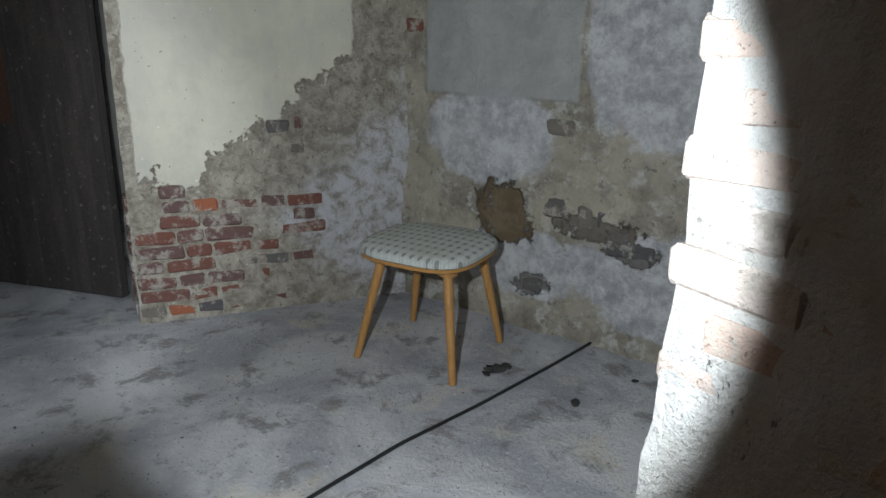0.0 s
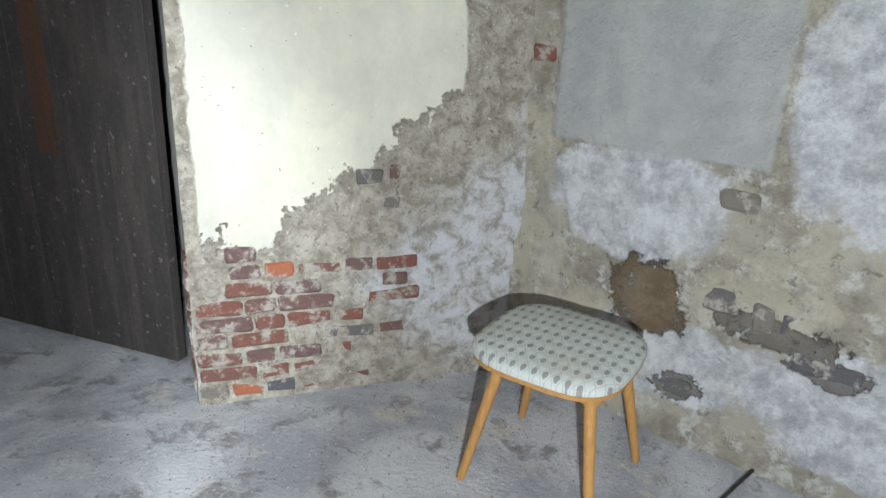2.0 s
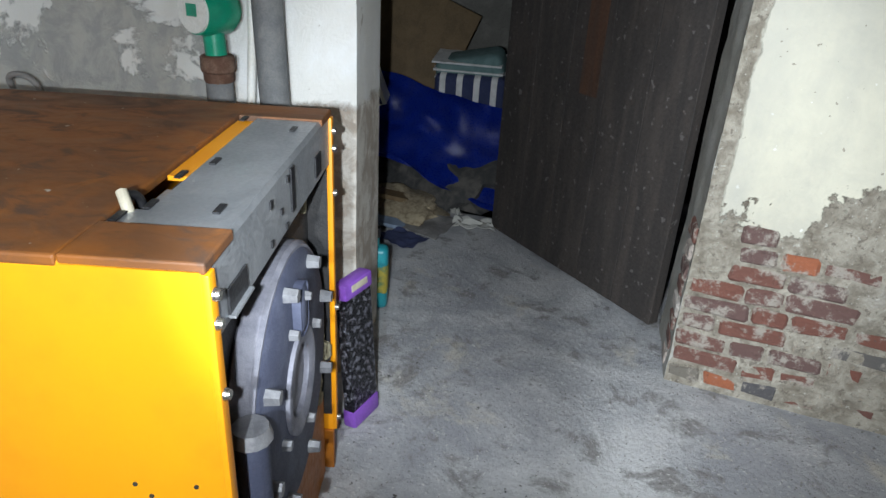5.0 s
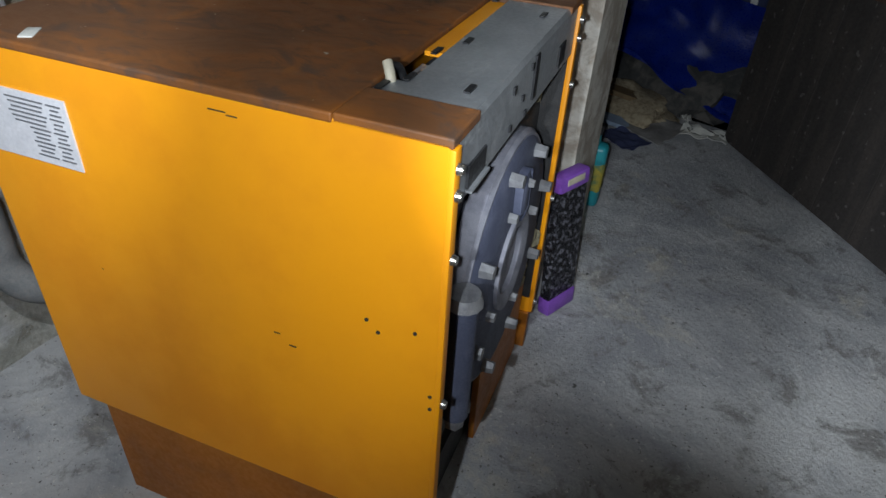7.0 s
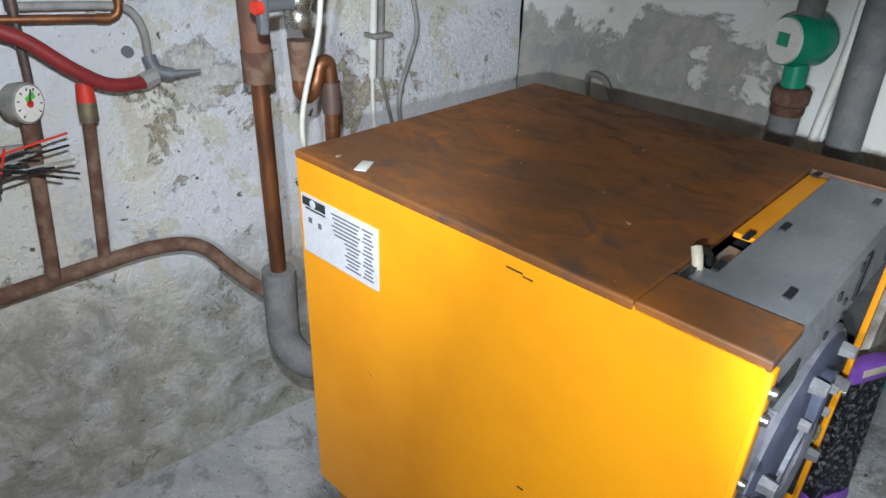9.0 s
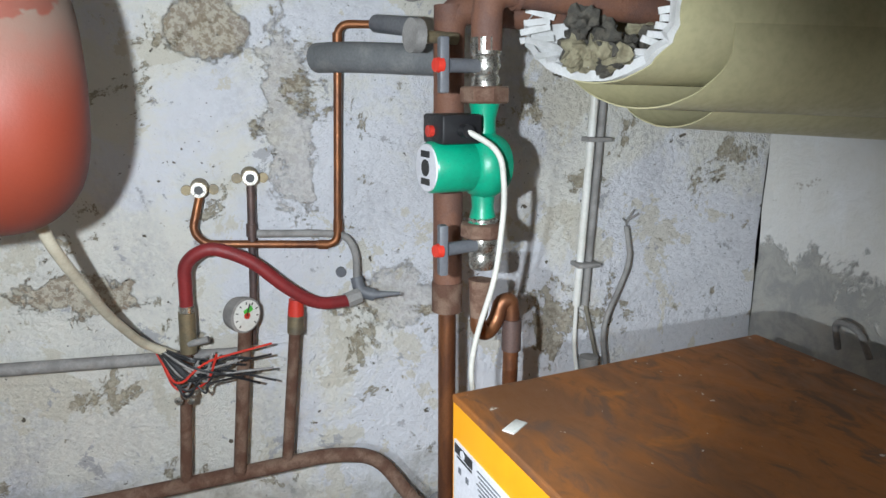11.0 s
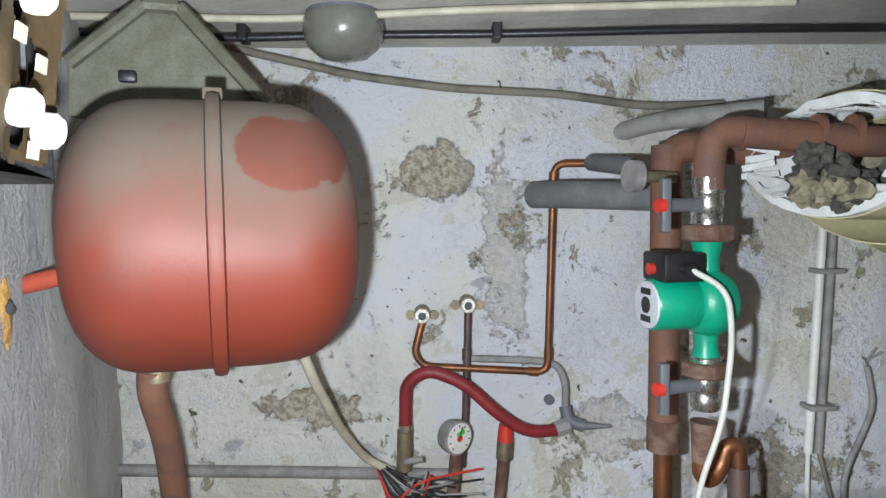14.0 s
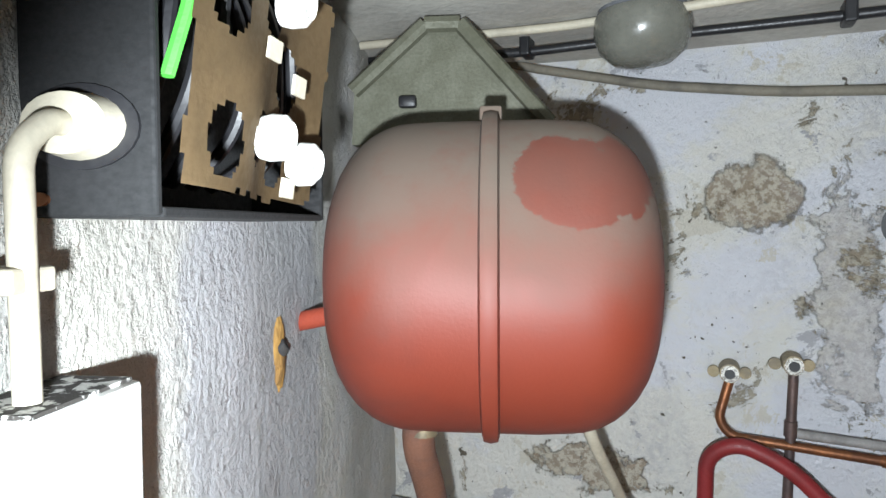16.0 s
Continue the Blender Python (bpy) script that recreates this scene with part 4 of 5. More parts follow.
part("tube", tube(B(), on_wall([(1.06, 0.02, 1.60), (1.12, 0.10, 1.60), (1.35, 0.20, 1.59)]), 0.034, 0.05, 18), GREYPIPE, rear)
part("upper_tube", tube(B(), on_wall([(1.28, -0.02, 1.755), (1.36, 0.06, 1.775), (1.55, 0.2, 1.78)]), 0.024, 0.05, 16), STEELPIPE, rear)
airv = thing("shut_off_valve", "small grey valve with round dusty handwheel", "valve")
part("body", rod(B(), *on_wall([(1.19, 0.08, 1.675), (1.235, 0.25, 1.655)]), 0.020), GREYP, airv)
part("wheel", rod(B(), *on_wall([(1.205, 0.33, 1.632), (1.225, 0.325, 1.632)]), 0.033, None, 24), STEELPIPE, airv)
part("stem", rod(B(), *on_wall([(1.21, 0.33, 1.632), (1.31, 0.30, 1.63)]), 0.012), BRASS, airv)


def ball_valve(z, label):
    ob = thing("ball_valve", label, "valve", FP @ pose(1.330, -PV, z), "pump valves")
    part("body", lathe(B(), [(0.024, -0.052), (0.028, -0.045), (0.028, -0.02), (0.024, -0.015), (0.030, 0.0), (0.026, 0.018), (0.030, 0.022), (0.030, 0.052), (0.026, 0.056)], None, 12), CHROME, ob)
    part("stem", rod(B(), (-0.02, -0.01, 0.0), (-0.085, -0.03, 0.0), 0.013), GREYP, ob)
    part("handle", box(B(), (-0.095, -0.034, 0.0), (0.018, 0.022, 0.10), bevel=0.004), GREYP, ob, "grey lever handle")
    part("cap", rod(B(), (-0.10, -0.036, 0.0), (-0.112, -0.04, 0.0), 0.015, 0.012), REDP, ob, "red cap")


ball_valve(1.572, "nickel ball valve with grey handle and red cap above the pump")
ball_valve(1.226, "nickel ball valve with grey handle and red cap below the pump")
pump = thing("circulation_pump", "green circulation pump with black terminal box", "pump", FP @ pose(1.329, -PV, 1.385))
part("flange", lathe(B(), [(0.046, 0.118), (0.050, 0.122), (0.050, 0.146), (0.046, 0.150)], None, 8), RUST, pump, "rusty union nut")
part("flange", lathe(B(), [(0.042, -0.145), (0.046, -0.141), (0.046, -0.118), (0.042, -0.115)], None, 8), RUST, pump, "rusty union nut")
part("neck", lathe(B(), [(0.030, 0.118), (0.022, 0.085), (0.024, 0.06)], None, 24), GREEN, pump)
part("neck", lathe(B(), [(0.024, -0.06), (0.022, -0.085), (0.030, -0.118)], None, 24), GREEN, pump)
face = Matrix.Rotation(radians(10), 4, "Z") @ Matrix.Rotation(radians(-90), 4, "Y")
part("housing", lathe(B(), [(0.02, -0.042), (0.055, -0.035), (0.066, -0.01), (0.066, 0.01), (0.056, 0.03), (0.048, 0.035)], face, 40), GREEN, pump)
motor = part("motor", lathe(B(), [(0.048, 0.03), (0.050, 0.04), (0.049, 0.118), (0.044, 0.124)], face, 40), GREEN, pump)
part("badge", lathe(B(), [(0.046, 0.120), (0.044, 0.126), (0.012, 0.1265)], face, 40), LABEL, motor, "silver and black name badge")
part("badge_print", lathe(B(), [(0.016, 0.1255), (0.016, 0.128), (0.006, 0.1285)], face, 24), INK, motor)
ax = face.to_3x3() @ Vector((0, 0, 1))
sd = Vector((-ax.y, ax.x, 0))
for s in (-1, 1):
    part("badge_print", box(B(), Vector((0, 0, s * 0.026)) + ax * 0.127, (0.003, 0.034, 0.012), Matrix.Rotation(math.atan2(ax.y, ax.x), 4, "Z")), INK, motor, "", False)
tb = part("terminal_box", box(B(), ax * 0.07 + Vector((0, 0, 0.072)), (0.085, 0.085, 0.055), Matrix.Rotation(math.atan2(ax.y, ax.x), 4, "Z"), 0.006), BLACKP, pump, "black terminal box")
part("knob", rod(B(), ax * 0.112 + Vector((0, 0, 0.068)), ax * 0.122 + Vector((0, 0, 0.068)), 0.011), REDP, tb, "orange-red speed knob")
part("gland", rod(B(), ax * 0.07 + sd * 0.04 + Vector((0, 0, 0.07)), ax * 0.07 + sd * 0.065 + Vector((0, 0, 0.07)), 0.012), BLACKP, tb)
lower = thing("lower_union", "corroded reducer and copper swan-neck below the pump", "pipe")
part("reducer", rod(B(), *on_wall([(1.328, PV, 1.15), (1.324, PV, 1.07)]), 0.026, 0.018), RUST, lower)
part("swan_neck", tube(B(), on_wall([(1.324, PV, 1.09), (1.322, PV, 1.045), (1.345, PV - 0.01, 1.025), (1.372, PV - 0.02, 1.05), (1.382, PV - 0.02, 1.09), (1.403, PV - 0.02, 1.095), (1.408, PV - 0.02, 1.06), (1.405, PV - 0.02, 0.75)]), 0.017, 0.03), COPPER, lower)
part("collar", rod(B(), *on_wall([(1.408, PV - 0.02, 1.05), (1.408, PV - 0.02, 0.98)]), 0.021), DARKCU, lower)
cab = thing("pump_cable", "white cable hanging from the pump", "cable")
p0 = pump.matrix_world @ (ax * 0.07 + sd * 0.06 + Vector((0, 0, 0.07)))
part("wire", tube(B(), [p0] + on_wall([(1.33, PV + 0.09, 1.42), (1.34, PV + 0.09, 1.33), (1.325, PV + 0.09, 1.18), (1.295, PV + 0.07, 1.06), (1.285, PV + 0.06, 0.98), (1.305, PV + 0.06, 0.85), (1.31, PV + 0.02, 0.7)]), 0.0056, 0.05), OLDWHITE, cab)

# cream insulation jackets
jack = thing("insulation_jacket", "cream plastic pipe jacket, cut open round foam strips", "pipe insulation")


def jacket(name, a, b, r, mat, t=0.02, cut=0.07, seg=48, rag=0.012):
    """An open sleeve from a to b with a slanting, ragged end at a."""
    a, b = Vector(a), Vector(b)
    d = (b - a).normalized()
    side = d.cross(Vector((0, 0, 1))).normalized()
    up = side.cross(d)
    bm = B()
    ring = [[], [], [], []]
    for i in range(seg):
        w = 2 * math.pi * i / seg
        e = side * math.cos(w) + up * math.sin(w)
        start = a + d * (cut * (0.5 + 0.5 * math.cos(w - 0.15)) ** 0.8 + rag * noise.noise(Vector((i * 0.9, r * 50, 0))))
        for k, (p, rr) in enumerate(((start, r - t), (start, r), (b, r), (b, r - t))):
            ring[k].append(bm.verts.new(p + e * rr))
    for x, y in zip(ring, ring[1:]):
        for i in range(seg):
            bm.faces.new((x[i], x[(i + 1) % seg], y[(i + 1) % seg], y[i]))
    bmesh.ops.recalc_face_normals(bm, faces=bm.faces)
    return part(name, bm, mat, jack)


ja, jb = on_wall([(1.47, PV - 0.03, 1.668), (2.42, PV + 0.08, 1.645)])
jacket("outer_jacket", ja, jb, 0.124, JACKET, 0.003, 0.22)
jacket("foam", ja - (jb - ja).normalized() * 0.012, jb, 0.120, FOAM, 0.022, 0.22, rag=0.02)
ka, kb = on_wall([(1.74, PV - 0.10, 1.59), (2.42, PV - 0.05, 1.55)])
jacket("lower_jacket", ka, kb, 0.14, JACKET, 0.003, 0.15)
fa, fb = on_wall([(1.55, PV - 0.02, 1.622), (2.42, PV + 0.09, 1.592)])
jacket("loose_flap", fa, fb, 0.127, JACKET, 0.003, 0.25, rag=0.006)
dax = (jb - ja).normalized()
dsd = dax.cross(Vector((0, 0, 1))).normalized()
dup = dsd.cross(dax)
rng = random.Random(3)
for i in range(34):
    w = 2 * math.pi * i / 34
    e = dsd * math.cos(w) + dup * math.sin(w)
    bm = box(B(), (0, 0, 0), (0.055 + rng.uniform(0, 0.03), 0.013, 0.004), None)
    f = Matrix.Translation(ja + dax * (0.22 * (0.5 + 0.5 * math.cos(w - 0.15)) ** 0.8 + 0.004) + e * (0.099 - rng.uniform(0, 0.012))) @ Matrix((dax, e.cross(dax), e)).transposed().to_4x4() @ pose(0, 0, 0, 0, rng.uniform(-14, 14), rng.uniform(-12, 12))
    bmesh.ops.transform(bm, matrix=f, verts=bm.verts)
    part("foam_strip", bm, FOAM, jack, "", False)
for i in range(22):
    bm = B()
    bmesh.ops.create_icosphere(bm, subdivisions=3, radius=0.026)
    c = ja + dax * rng.uniform(0.05, 0.24) + dsd * rng.uniform(-0.06, 0.06) + dup * rng.uniform(-0.085, 0.0)
    for v in bm.verts:
        v.co = v.co * (1 + 0.9 * noise.noise(v.co * 55 + c * 13) + 0.4 * noise.noise(v.co * 140 + c * 7)) + c
    part("wool_tuft", bm, DARKWOOL if i % 3 else WOOL, jack)

# conduit, cables on the wall
ob = thing("conduit", "pair of grey plastic conduits down the wall", "conduit")
for du in (0.0, 0.027):
    part("duct", tube(B(), on_wall([(1.80 + du, 0.02, 1.62), (1.772 + du, 0.02, 0.925)]), 0.011, 0, 12), STEELPIPE if du else WHITE, ob)
for z in (1.05, 1.40):
    part("clip", box(B(), FP @ Vector((1.79 + (z - 1.05) * 0.035, -0.02, z)), (0.07, 0.07, 0.012), FP.to_3x3().to_4x4(), 0.002), STEELPIPE, ob)
for k, pts in enumerate(([(1.772, 0.02, 0.93), (1.765, 0.03, 0.80), (1.79, 0.06, 0.6)], [(1.80, 0.02, 0.93), (1.83, 0.03, 0.80), (1.86, 0.05, 0.66)])):
    part("wire", tube(B(), on_wall(pts), 0.006, 0.05, 8), DIRTYCABLE if k else WHITE, ob)
ob = thing("loose_cable", "grey cable with a cut end hanging on the wall", "cable")
part("sheath", tube(B(), on_wall([(1.87, 0.05, 0.70), (1.84, 0.05, 0.86), (1.90, 0.04, 0.98), (1.935, 0.03, 1.05), (1.92, 0.02, 1.15)]), 0.008, 0.07, 10), STEELPIPE, ob)
for q in ((1.90, 0.03, 1.175), (1.935, 0.03, 1.20), (1.945, 0.04, 1.19)):
    part("core", tube(B(), on_wall([(1.92, 0.02, 1.145), (1.918, 0.02, 1.165), q]), 0.003, 0.01, 6), STEELPIPE, ob)
pipe_thing("small_fitting", [(1.80, 0.06, 0.70), (1.80, 0.06, 0.78)], 0.028, STEELPIPE, "short grey stub behind the boiler", 0.0)
for name, pts, r, mat, label in (
        ("wall_cable", [(0.30, 0.03, 1.975), (0.36, 0.03, 1.955), (0.63, 0.03, 1.893), (0.86, 0.03, 1.862), (1.12, 0.03, 1.847), (1.33, 0.03, 1.815), (1.53, 0.03, 1.82)], 0.010, DIRTYCABLE, "dirty grey cable sagging along the wall"),
        ("ceiling_cable", [(0.05, 0.22, 1.955), (0.40, 0.20, 1.945), (0.62, 0.18, 1.955), (0.95, 0.20, 1.950), (1.4, 0.25, 1.945), (2.3, 0.22, 1.955)], 0.009, BLACKP, "black cable clipped along the ceiling"),
        ("ceiling_cable", [(0.10, 0.33, 1.957), (0.50, 0.30, 1.957), (0.90, 0.36, 1.957), (1.5, 0.40, 1.957)], 0.008, CREAMP, "cream cable along the ceiling"),
        ("flex_cable", [(0.56, 0.50, 1.34), (0.57, 0.44, 1.26), (0.60, 0.26, 1.09), (0.64, 0.14, 0.98), (0.70, 0.12, 0.94)], 0.010, CREAMP, "cream cable coming down from the tank")):
    tagged(mesh_object(name, tube(B(), on_wall(pts), r, 0.06, 10), mat, True), label, "cable")
for u in (0.40, 0.95):
    tagged(mesh_object("cable_clip", box(B(), FP @ Vector((u, -0.20, 1.955)), (0.02, 0.05, 0.04), FP.to_3x3().to_4x4(), 0.004), BLACKP), "black cable clip on the ceiling", "cable clip")
bundle = thing("wire_bundle", "frayed bundle of black, grey and red wires", "wires")
rng = random.Random(12)
for i in range(22):
    e = (0.70 + rng.uniform(0.08, 0.22), 0.11 + rng.uniform(0, 0.06), 0.925 + rng.uniform(-0.07, 0.03))
    mid = (0.72 + rng.uniform(-0.03, 0.05), 0.12 + rng.uniform(0, 0.06), 0.89 + rng.uniform(-0.05, 0.05))
    mid2 = (0.78 + rng.uniform(-0.03, 0.03), 0.12 + rng.uniform(0, 0.06), 0.90 + rng.uniform(-0.04, 0.04))
    part("wire", tube(B(), on_wall([(0.60, 0.14, 1.04), (0.66, 0.12, 0.965), mid, mid2, e]), 0.0028, 0.04, 6), REDP if i in (3, 9) else (STEELPIPE if i % 5 == 0 else BLACKP), bundle)
for i in range(5):
    p = on_wall([(0.71 + rng.uniform(-0.02, 0.03), 0.14, 0.83 + rng.uniform(-0.01, 0.02))])[0]
    part("lug", lathe(B(), [(0.004, 0.0), (0.009, 0.001), (0.009, 0.003), (0.004, 0.004)], Matrix.Translation(p) @ FP.to_3x3().to_4x4() @ pose(0, 0, 0, 90), 12), CHROME, bundle)

# ceiling lamp
lamp = thing("ceiling_lamp", "unlit bulkhead lamp with dusty glass globe", "lamp", FP @ pose(0.628, -0.30, 1.985))
part("socket", lathe(B(), [(0.065, -0.025), (0.075, -0.02), (0.075, 0.0), (0.06, 0.0)], None, 32), GREYP, lamp)
part("globe", lathe(B(), [(0.02, -0.112), (0.05, -0.104), (0.072, -0.085), (0.082, -0.055), (0.080, -0.03), (0.072, -0.018)], None, 40), GLASSY, lamp, "dusty glass globe")

# ---- fuse box, junction box and conduit on the south wall; w is the way back from the corner ----
LEN = (L1 - C0).length


def on_left(w, v, z):
    return FL @ Vector((LEN - w, -v, z))


FLR = FL.to_3x3().to_4x4()
fuse = thing("fuse_box", "black fuse box with its brown front board hanging loose", "fuse box", Matrix.Translation(on_left(1.085, 0, 1.61)) @ FLR @ Matrix.Diagonal((0.86, 1.25, 0.86, 1)))
CASE = simple("black_bakelite", (0.006, 0.0065, 0.007), (0.01, 0.01, 0.011), 14, 0.85, 0.0, 0.1)
part("back_plate", box(B(), (0, -0.004, 0.17), (0.39, 0.006, 0.33)), CASE, fuse, "", False)
for x in (-0.20, 0.20):
    part("case_side", box(B(), (x, -0.036, 0.17), (0.008, 0.070, 0.34), bevel=0.002), CASE, fuse, "black case side", False)
part("case_bottom", box(B(), (0, -0.036, 0.003), (0.39, 0.070, 0.008), bevel=0.002), CASE, fuse, "", False)
board = part("board", B(), CARD, fuse, "brown pressed board with round holes")
bm = B()
holes = [(-0.115, 0.17, 0.032), (-0.10, 0.055, 0.03), (0.06, 0.135, 0.032), (-0.01, 0.19, 0.033), (-0.02, 0.07, 0.024), (0.05, 0.055, 0.024)]
nx, nz = 60, 46
vs = {}
def inside(x, z):
    edge = 0.006 * noise.noise(Vector((x * 30, z * 30, 0)))
    return abs(x) < 0.16 + edge and 0.018 + edge + max(0, x) * 0.05 < z < 0.24 and all(math.hypot(x - a, z - b) > r for a, b, r in holes)
for i in range(nx):
    for j in range(nz):
        x, z = -0.17 + 0.34 * (i + 0.5) / nx, 0.25 * (j + 0.5) / nz
        if inside(x, z):
            q = []
            for a, b in ((i, j), (i + 1, j), (i + 1, j + 1), (i, j + 1)):
                if (a, b) not in vs:
                    xx, zz = -0.17 + 0.34 * a / nx, 0.25 * b / nz
                    vs[a, b] = bm.verts.new((xx, 0.012 * math.sin(xx * 14) + 0.004 * noise.noise(Vector((xx * 12, zz * 12, 3))), zz))
                q.append(vs[a, b])
            bm.faces.new(q)
bmesh.ops.solidify(bm, geom=bm.faces[:], thickness=0.004)
old = board.data
bm.to_mesh(old)
bm.free()
board.matrix_local = pose(-0.062, -0.080, 0.0, 4, 4, -8) @ Matrix.Diagonal((0.76, 1, 1, 1))
for x, z in ((-0.01, 0.19), (-0.02, 0.07), (0.05, 0.055)):
    kb2 = part("fuse_holder", lathe(B(), [(0.019, 0.0), (0.021, 0.006), (0.020, 0.014), (0.014, 0.018), (0.011, 0.015), (0.004, 0.015)], pose(x, -0.006, z, 90), 28), WHITE, board, "white ceramic fuse holder")
for x, z in ((-0.03, 0.145), (0.03, 0.125), (0.03, 0.03)):
    part("paper_tag", box(B(), (x, -0.010, z), (0.026, 0.002, 0.018)), CREAMP, board, "", False)
for i in range(7):
    rr = random.Random(i)
    part("wire", tube(B(), [(-0.15 + 0.045 * i, -0.02, 0.30), (-0.16 + 0.04 * i, -0.07, 0.2 + rr.uniform(-0.05, 0.05)), (-0.17 + 0.05 * i, -0.06, 0.06 + rr.uniform(0, 0.05)), (-0.13 + 0.04 * i, -0.02, 0.03)], 0.005, 0.05, 8), BLACKP, fuse)
part("earth_wire", tube(B(), [(-0.17, -0.06, 0.33), (-0.185, -0.085, 0.22), (-0.17, -0.08, 0.17), (-0.185, -0.07, 0.10)], 0.004, 0.03, 8), GREENWIRE, fuse, "green earth wire")
part("gland", rod(B(), (-0.204, -0.034, 0.062), (-0.225, -0.034, 0.062), 0.024, 0.021, 20), CREAMP, fuse, "grimy cream cable gland")
part("knockout", rod(B(), (-0.2, -0.034, 0.062), (-0.207, -0.034, 0.062), 0.030, None, 24), BLACKP, fuse)
part("screw", rod(B(), (-0.2, -0.012, 0.012), (-0.207, -0.012, 0.012), 0.005, None, 12), COPPER, fuse)
tagged(mesh_object("box_conduit", tube(B(), [on_left(1.27, 0.042, 1.663), on_left(1.29, 0.042, 1.663), on_left(1.31, 0.040, 1.645), on_left(1.30, 0.034, 1.50)], 0.0075, 0.04, 14), CREAMP, True), "grimy cream conduit between fuse box and junction box", "conduit")
tagged(mesh_object("conduit_clip", box(B(), on_left(1.303, 0.02, 1.575), (0.035, 0.045, 0.014), FLR, 0.002), CREAMP), "small cream plastic conduit clip", "clip")
jb2 = thing("junction_box", "white plastic junction box with dirt on top", "junction box", Matrix.Translation(on_left(1.28, 0, 1.355)) @ FLR)
part("body", box(B(), (0, -0.03, 0.075), (0.10, 0.06, 0.15), bevel=0.004), WHITE, jb2)
part("dirt", box(B(), (0, -0.03, 0.151), (0.09, 0.05, 0.003)), simple("dirt_crumbs", (0.04, 0.035, 0.03), (0.7, 0.7, 0.66), 60, 0.95, 0, 0.6, 0.5, 0.55), jb2, "", False)
mortar = thing("mortar_patch", "ochre mortar smeared round the fixing hole", "mortar", Matrix.Translation(on_left(0.815, 0, 1.44)) @ FLR)
bm = B()
bmesh.ops.create_icosphere(bm, subdivisions=4, radius=1)
for v in bm.verts:
    w = 1 + 0.55 * noise.noise(Vector((v.co.x, v.co.z, 2)) * 2.1) + 0.25 * noise.noise(Vector((v.co.x, v.co.z, 5)) * 6)
    v.co = Vector((v.co.x * 0.014 * w, v.co.y * 0.007, v.co.z * 0.044 * w))
part("smear", bm, OCHRE, mortar)
bm = B()
bmesh.ops.create_icosphere(bm, subdivisions=3, radius=0.011)
for v in bm.verts:
    v.co = Vector((v.co.x, v.co.y * 0.7 - 0.005, v.co.z + 0.008)) * (1 + 0.3 * noise.noise(v.co * 120))
part("hole", bm, DEBRIS, mortar, "dark ragged fixing hole")

# ---- meter wall ----
def on_meter(u, v, z):
    return FM @ Vector((u, -v, z))


ob = thing("rear_pump", "green pump with white round badge on a grey insulated pipe", "pump")
part("pipe", tube(B(), [on_meter(0.98, 0.10, 0.55), on_meter(0.975, 0.10, 0.96)], 0.036, 0, 20), GREYPIPE, ob)
part("union", lathe(B(), [(0.032, 0.0), (0.04, 0.01), (0.04, 0.03), (0.045, 0.035), (0.045, 0.07), (0.04, 0.075)], Matrix.Translation(on_meter(0.975, 0.10, 0.955)), 12), RUST, ob, "rusty union")
part("neck", rod(B(), on_meter(0.973, 0.10, 1.03), on_meter(0.97, 0.10, 1.09), 0.028), GREEN, ob)
mm = Matrix.Translation(on_meter(0.965, 0.10, 1.14)) @ FM.to_3x3().to_4x4() @ pose(0, 0, 0, 90, 0, -25)
part("housing", lathe(B(), [(0.05, -0.06), (0.062, -0.04), (0.062, 0.02), (0.056, 0.05)], mm, 32), GREEN, ob)
part("badge", lathe(B(), [(0.054, 0.048), (0.052, 0.056), (0.02, 0.0565)], mm, 32), WHITE, ob, "white round badge")
bm = box(B(), (0, 0.004, 0.058), (0.035, 0.03, 0.002))
bmesh.ops.transform(bm, matrix=mm, verts=bm.verts)
part("badge_print", bm, GREEN, ob, "", False)
part("riser", rod(B(), on_meter(0.965, 0.10, 1.19), on_meter(0.96, 0.10, 1.9), 0.03), GREYPIPE, ob)
tagged(mesh_object("grey_riser", tube(B(), [on_meter(1.14, 0.09, 0.30), on_meter(1.115, 0.09, 1.1), on_meter(1.10, 0.09, 1.95)], 0.040, 0.1, 22), GREYPIPE, True), "thick grey insulated riser", "pipe")
tagged(mesh_object("meter_cable", tube(B(), [on_meter(1.05, 0.06, 1.95), on_meter(1.06, 0.05, 1.15), on_meter(1.035, 0.06, 0.80)], 0.012, 0.1, 10), WHITE, True), "white cable beside the risers", "cable")
tagged(mesh_object("loose_hook", tube(B(), [on_meter(0.33, 0.02, 0.84), on_meter(0.34, 0.06, 0.93), on_meter(0.41, 0.06, 0.93), on_meter(0.43, 0.03, 0.85)], 0.009, 0.04, 10), STEELPIPE, True), "bent grey cable loop on the wall", "cable")

# ---- doorway, dark door leaf, far room ----
d0, d1 = Vector((-1.433, 2.813, 0)), Vector((-2.491, 2.99, 0))
md, ld = frame_of(d1, d0)
leaf = thing("door_leaf", "open black-stained heavy plank door, scuffed at the bottom", "door", md)
n = 5
for i in range(n):
    w = ld / n
    part("plank", box(B(), (w * (i + 0.5), 0.03, 0.98), (w - 0.002, 0.05, 1.94), bevel=0.002), DOORMAT, leaf, "", False)
part("rusty_plank_face", box(B(), (ld * 0.52, 0.004, 1.35), (0.10, 0.004, 1.1)), simple("worn_brown_stain", (0.075, 0.035, 0.02), (0.05, 0.03, 0.022), 6, 0.7, 0, 0.2, stretch=(3, 3, 0.3)), leaf, "browner worn board", False)
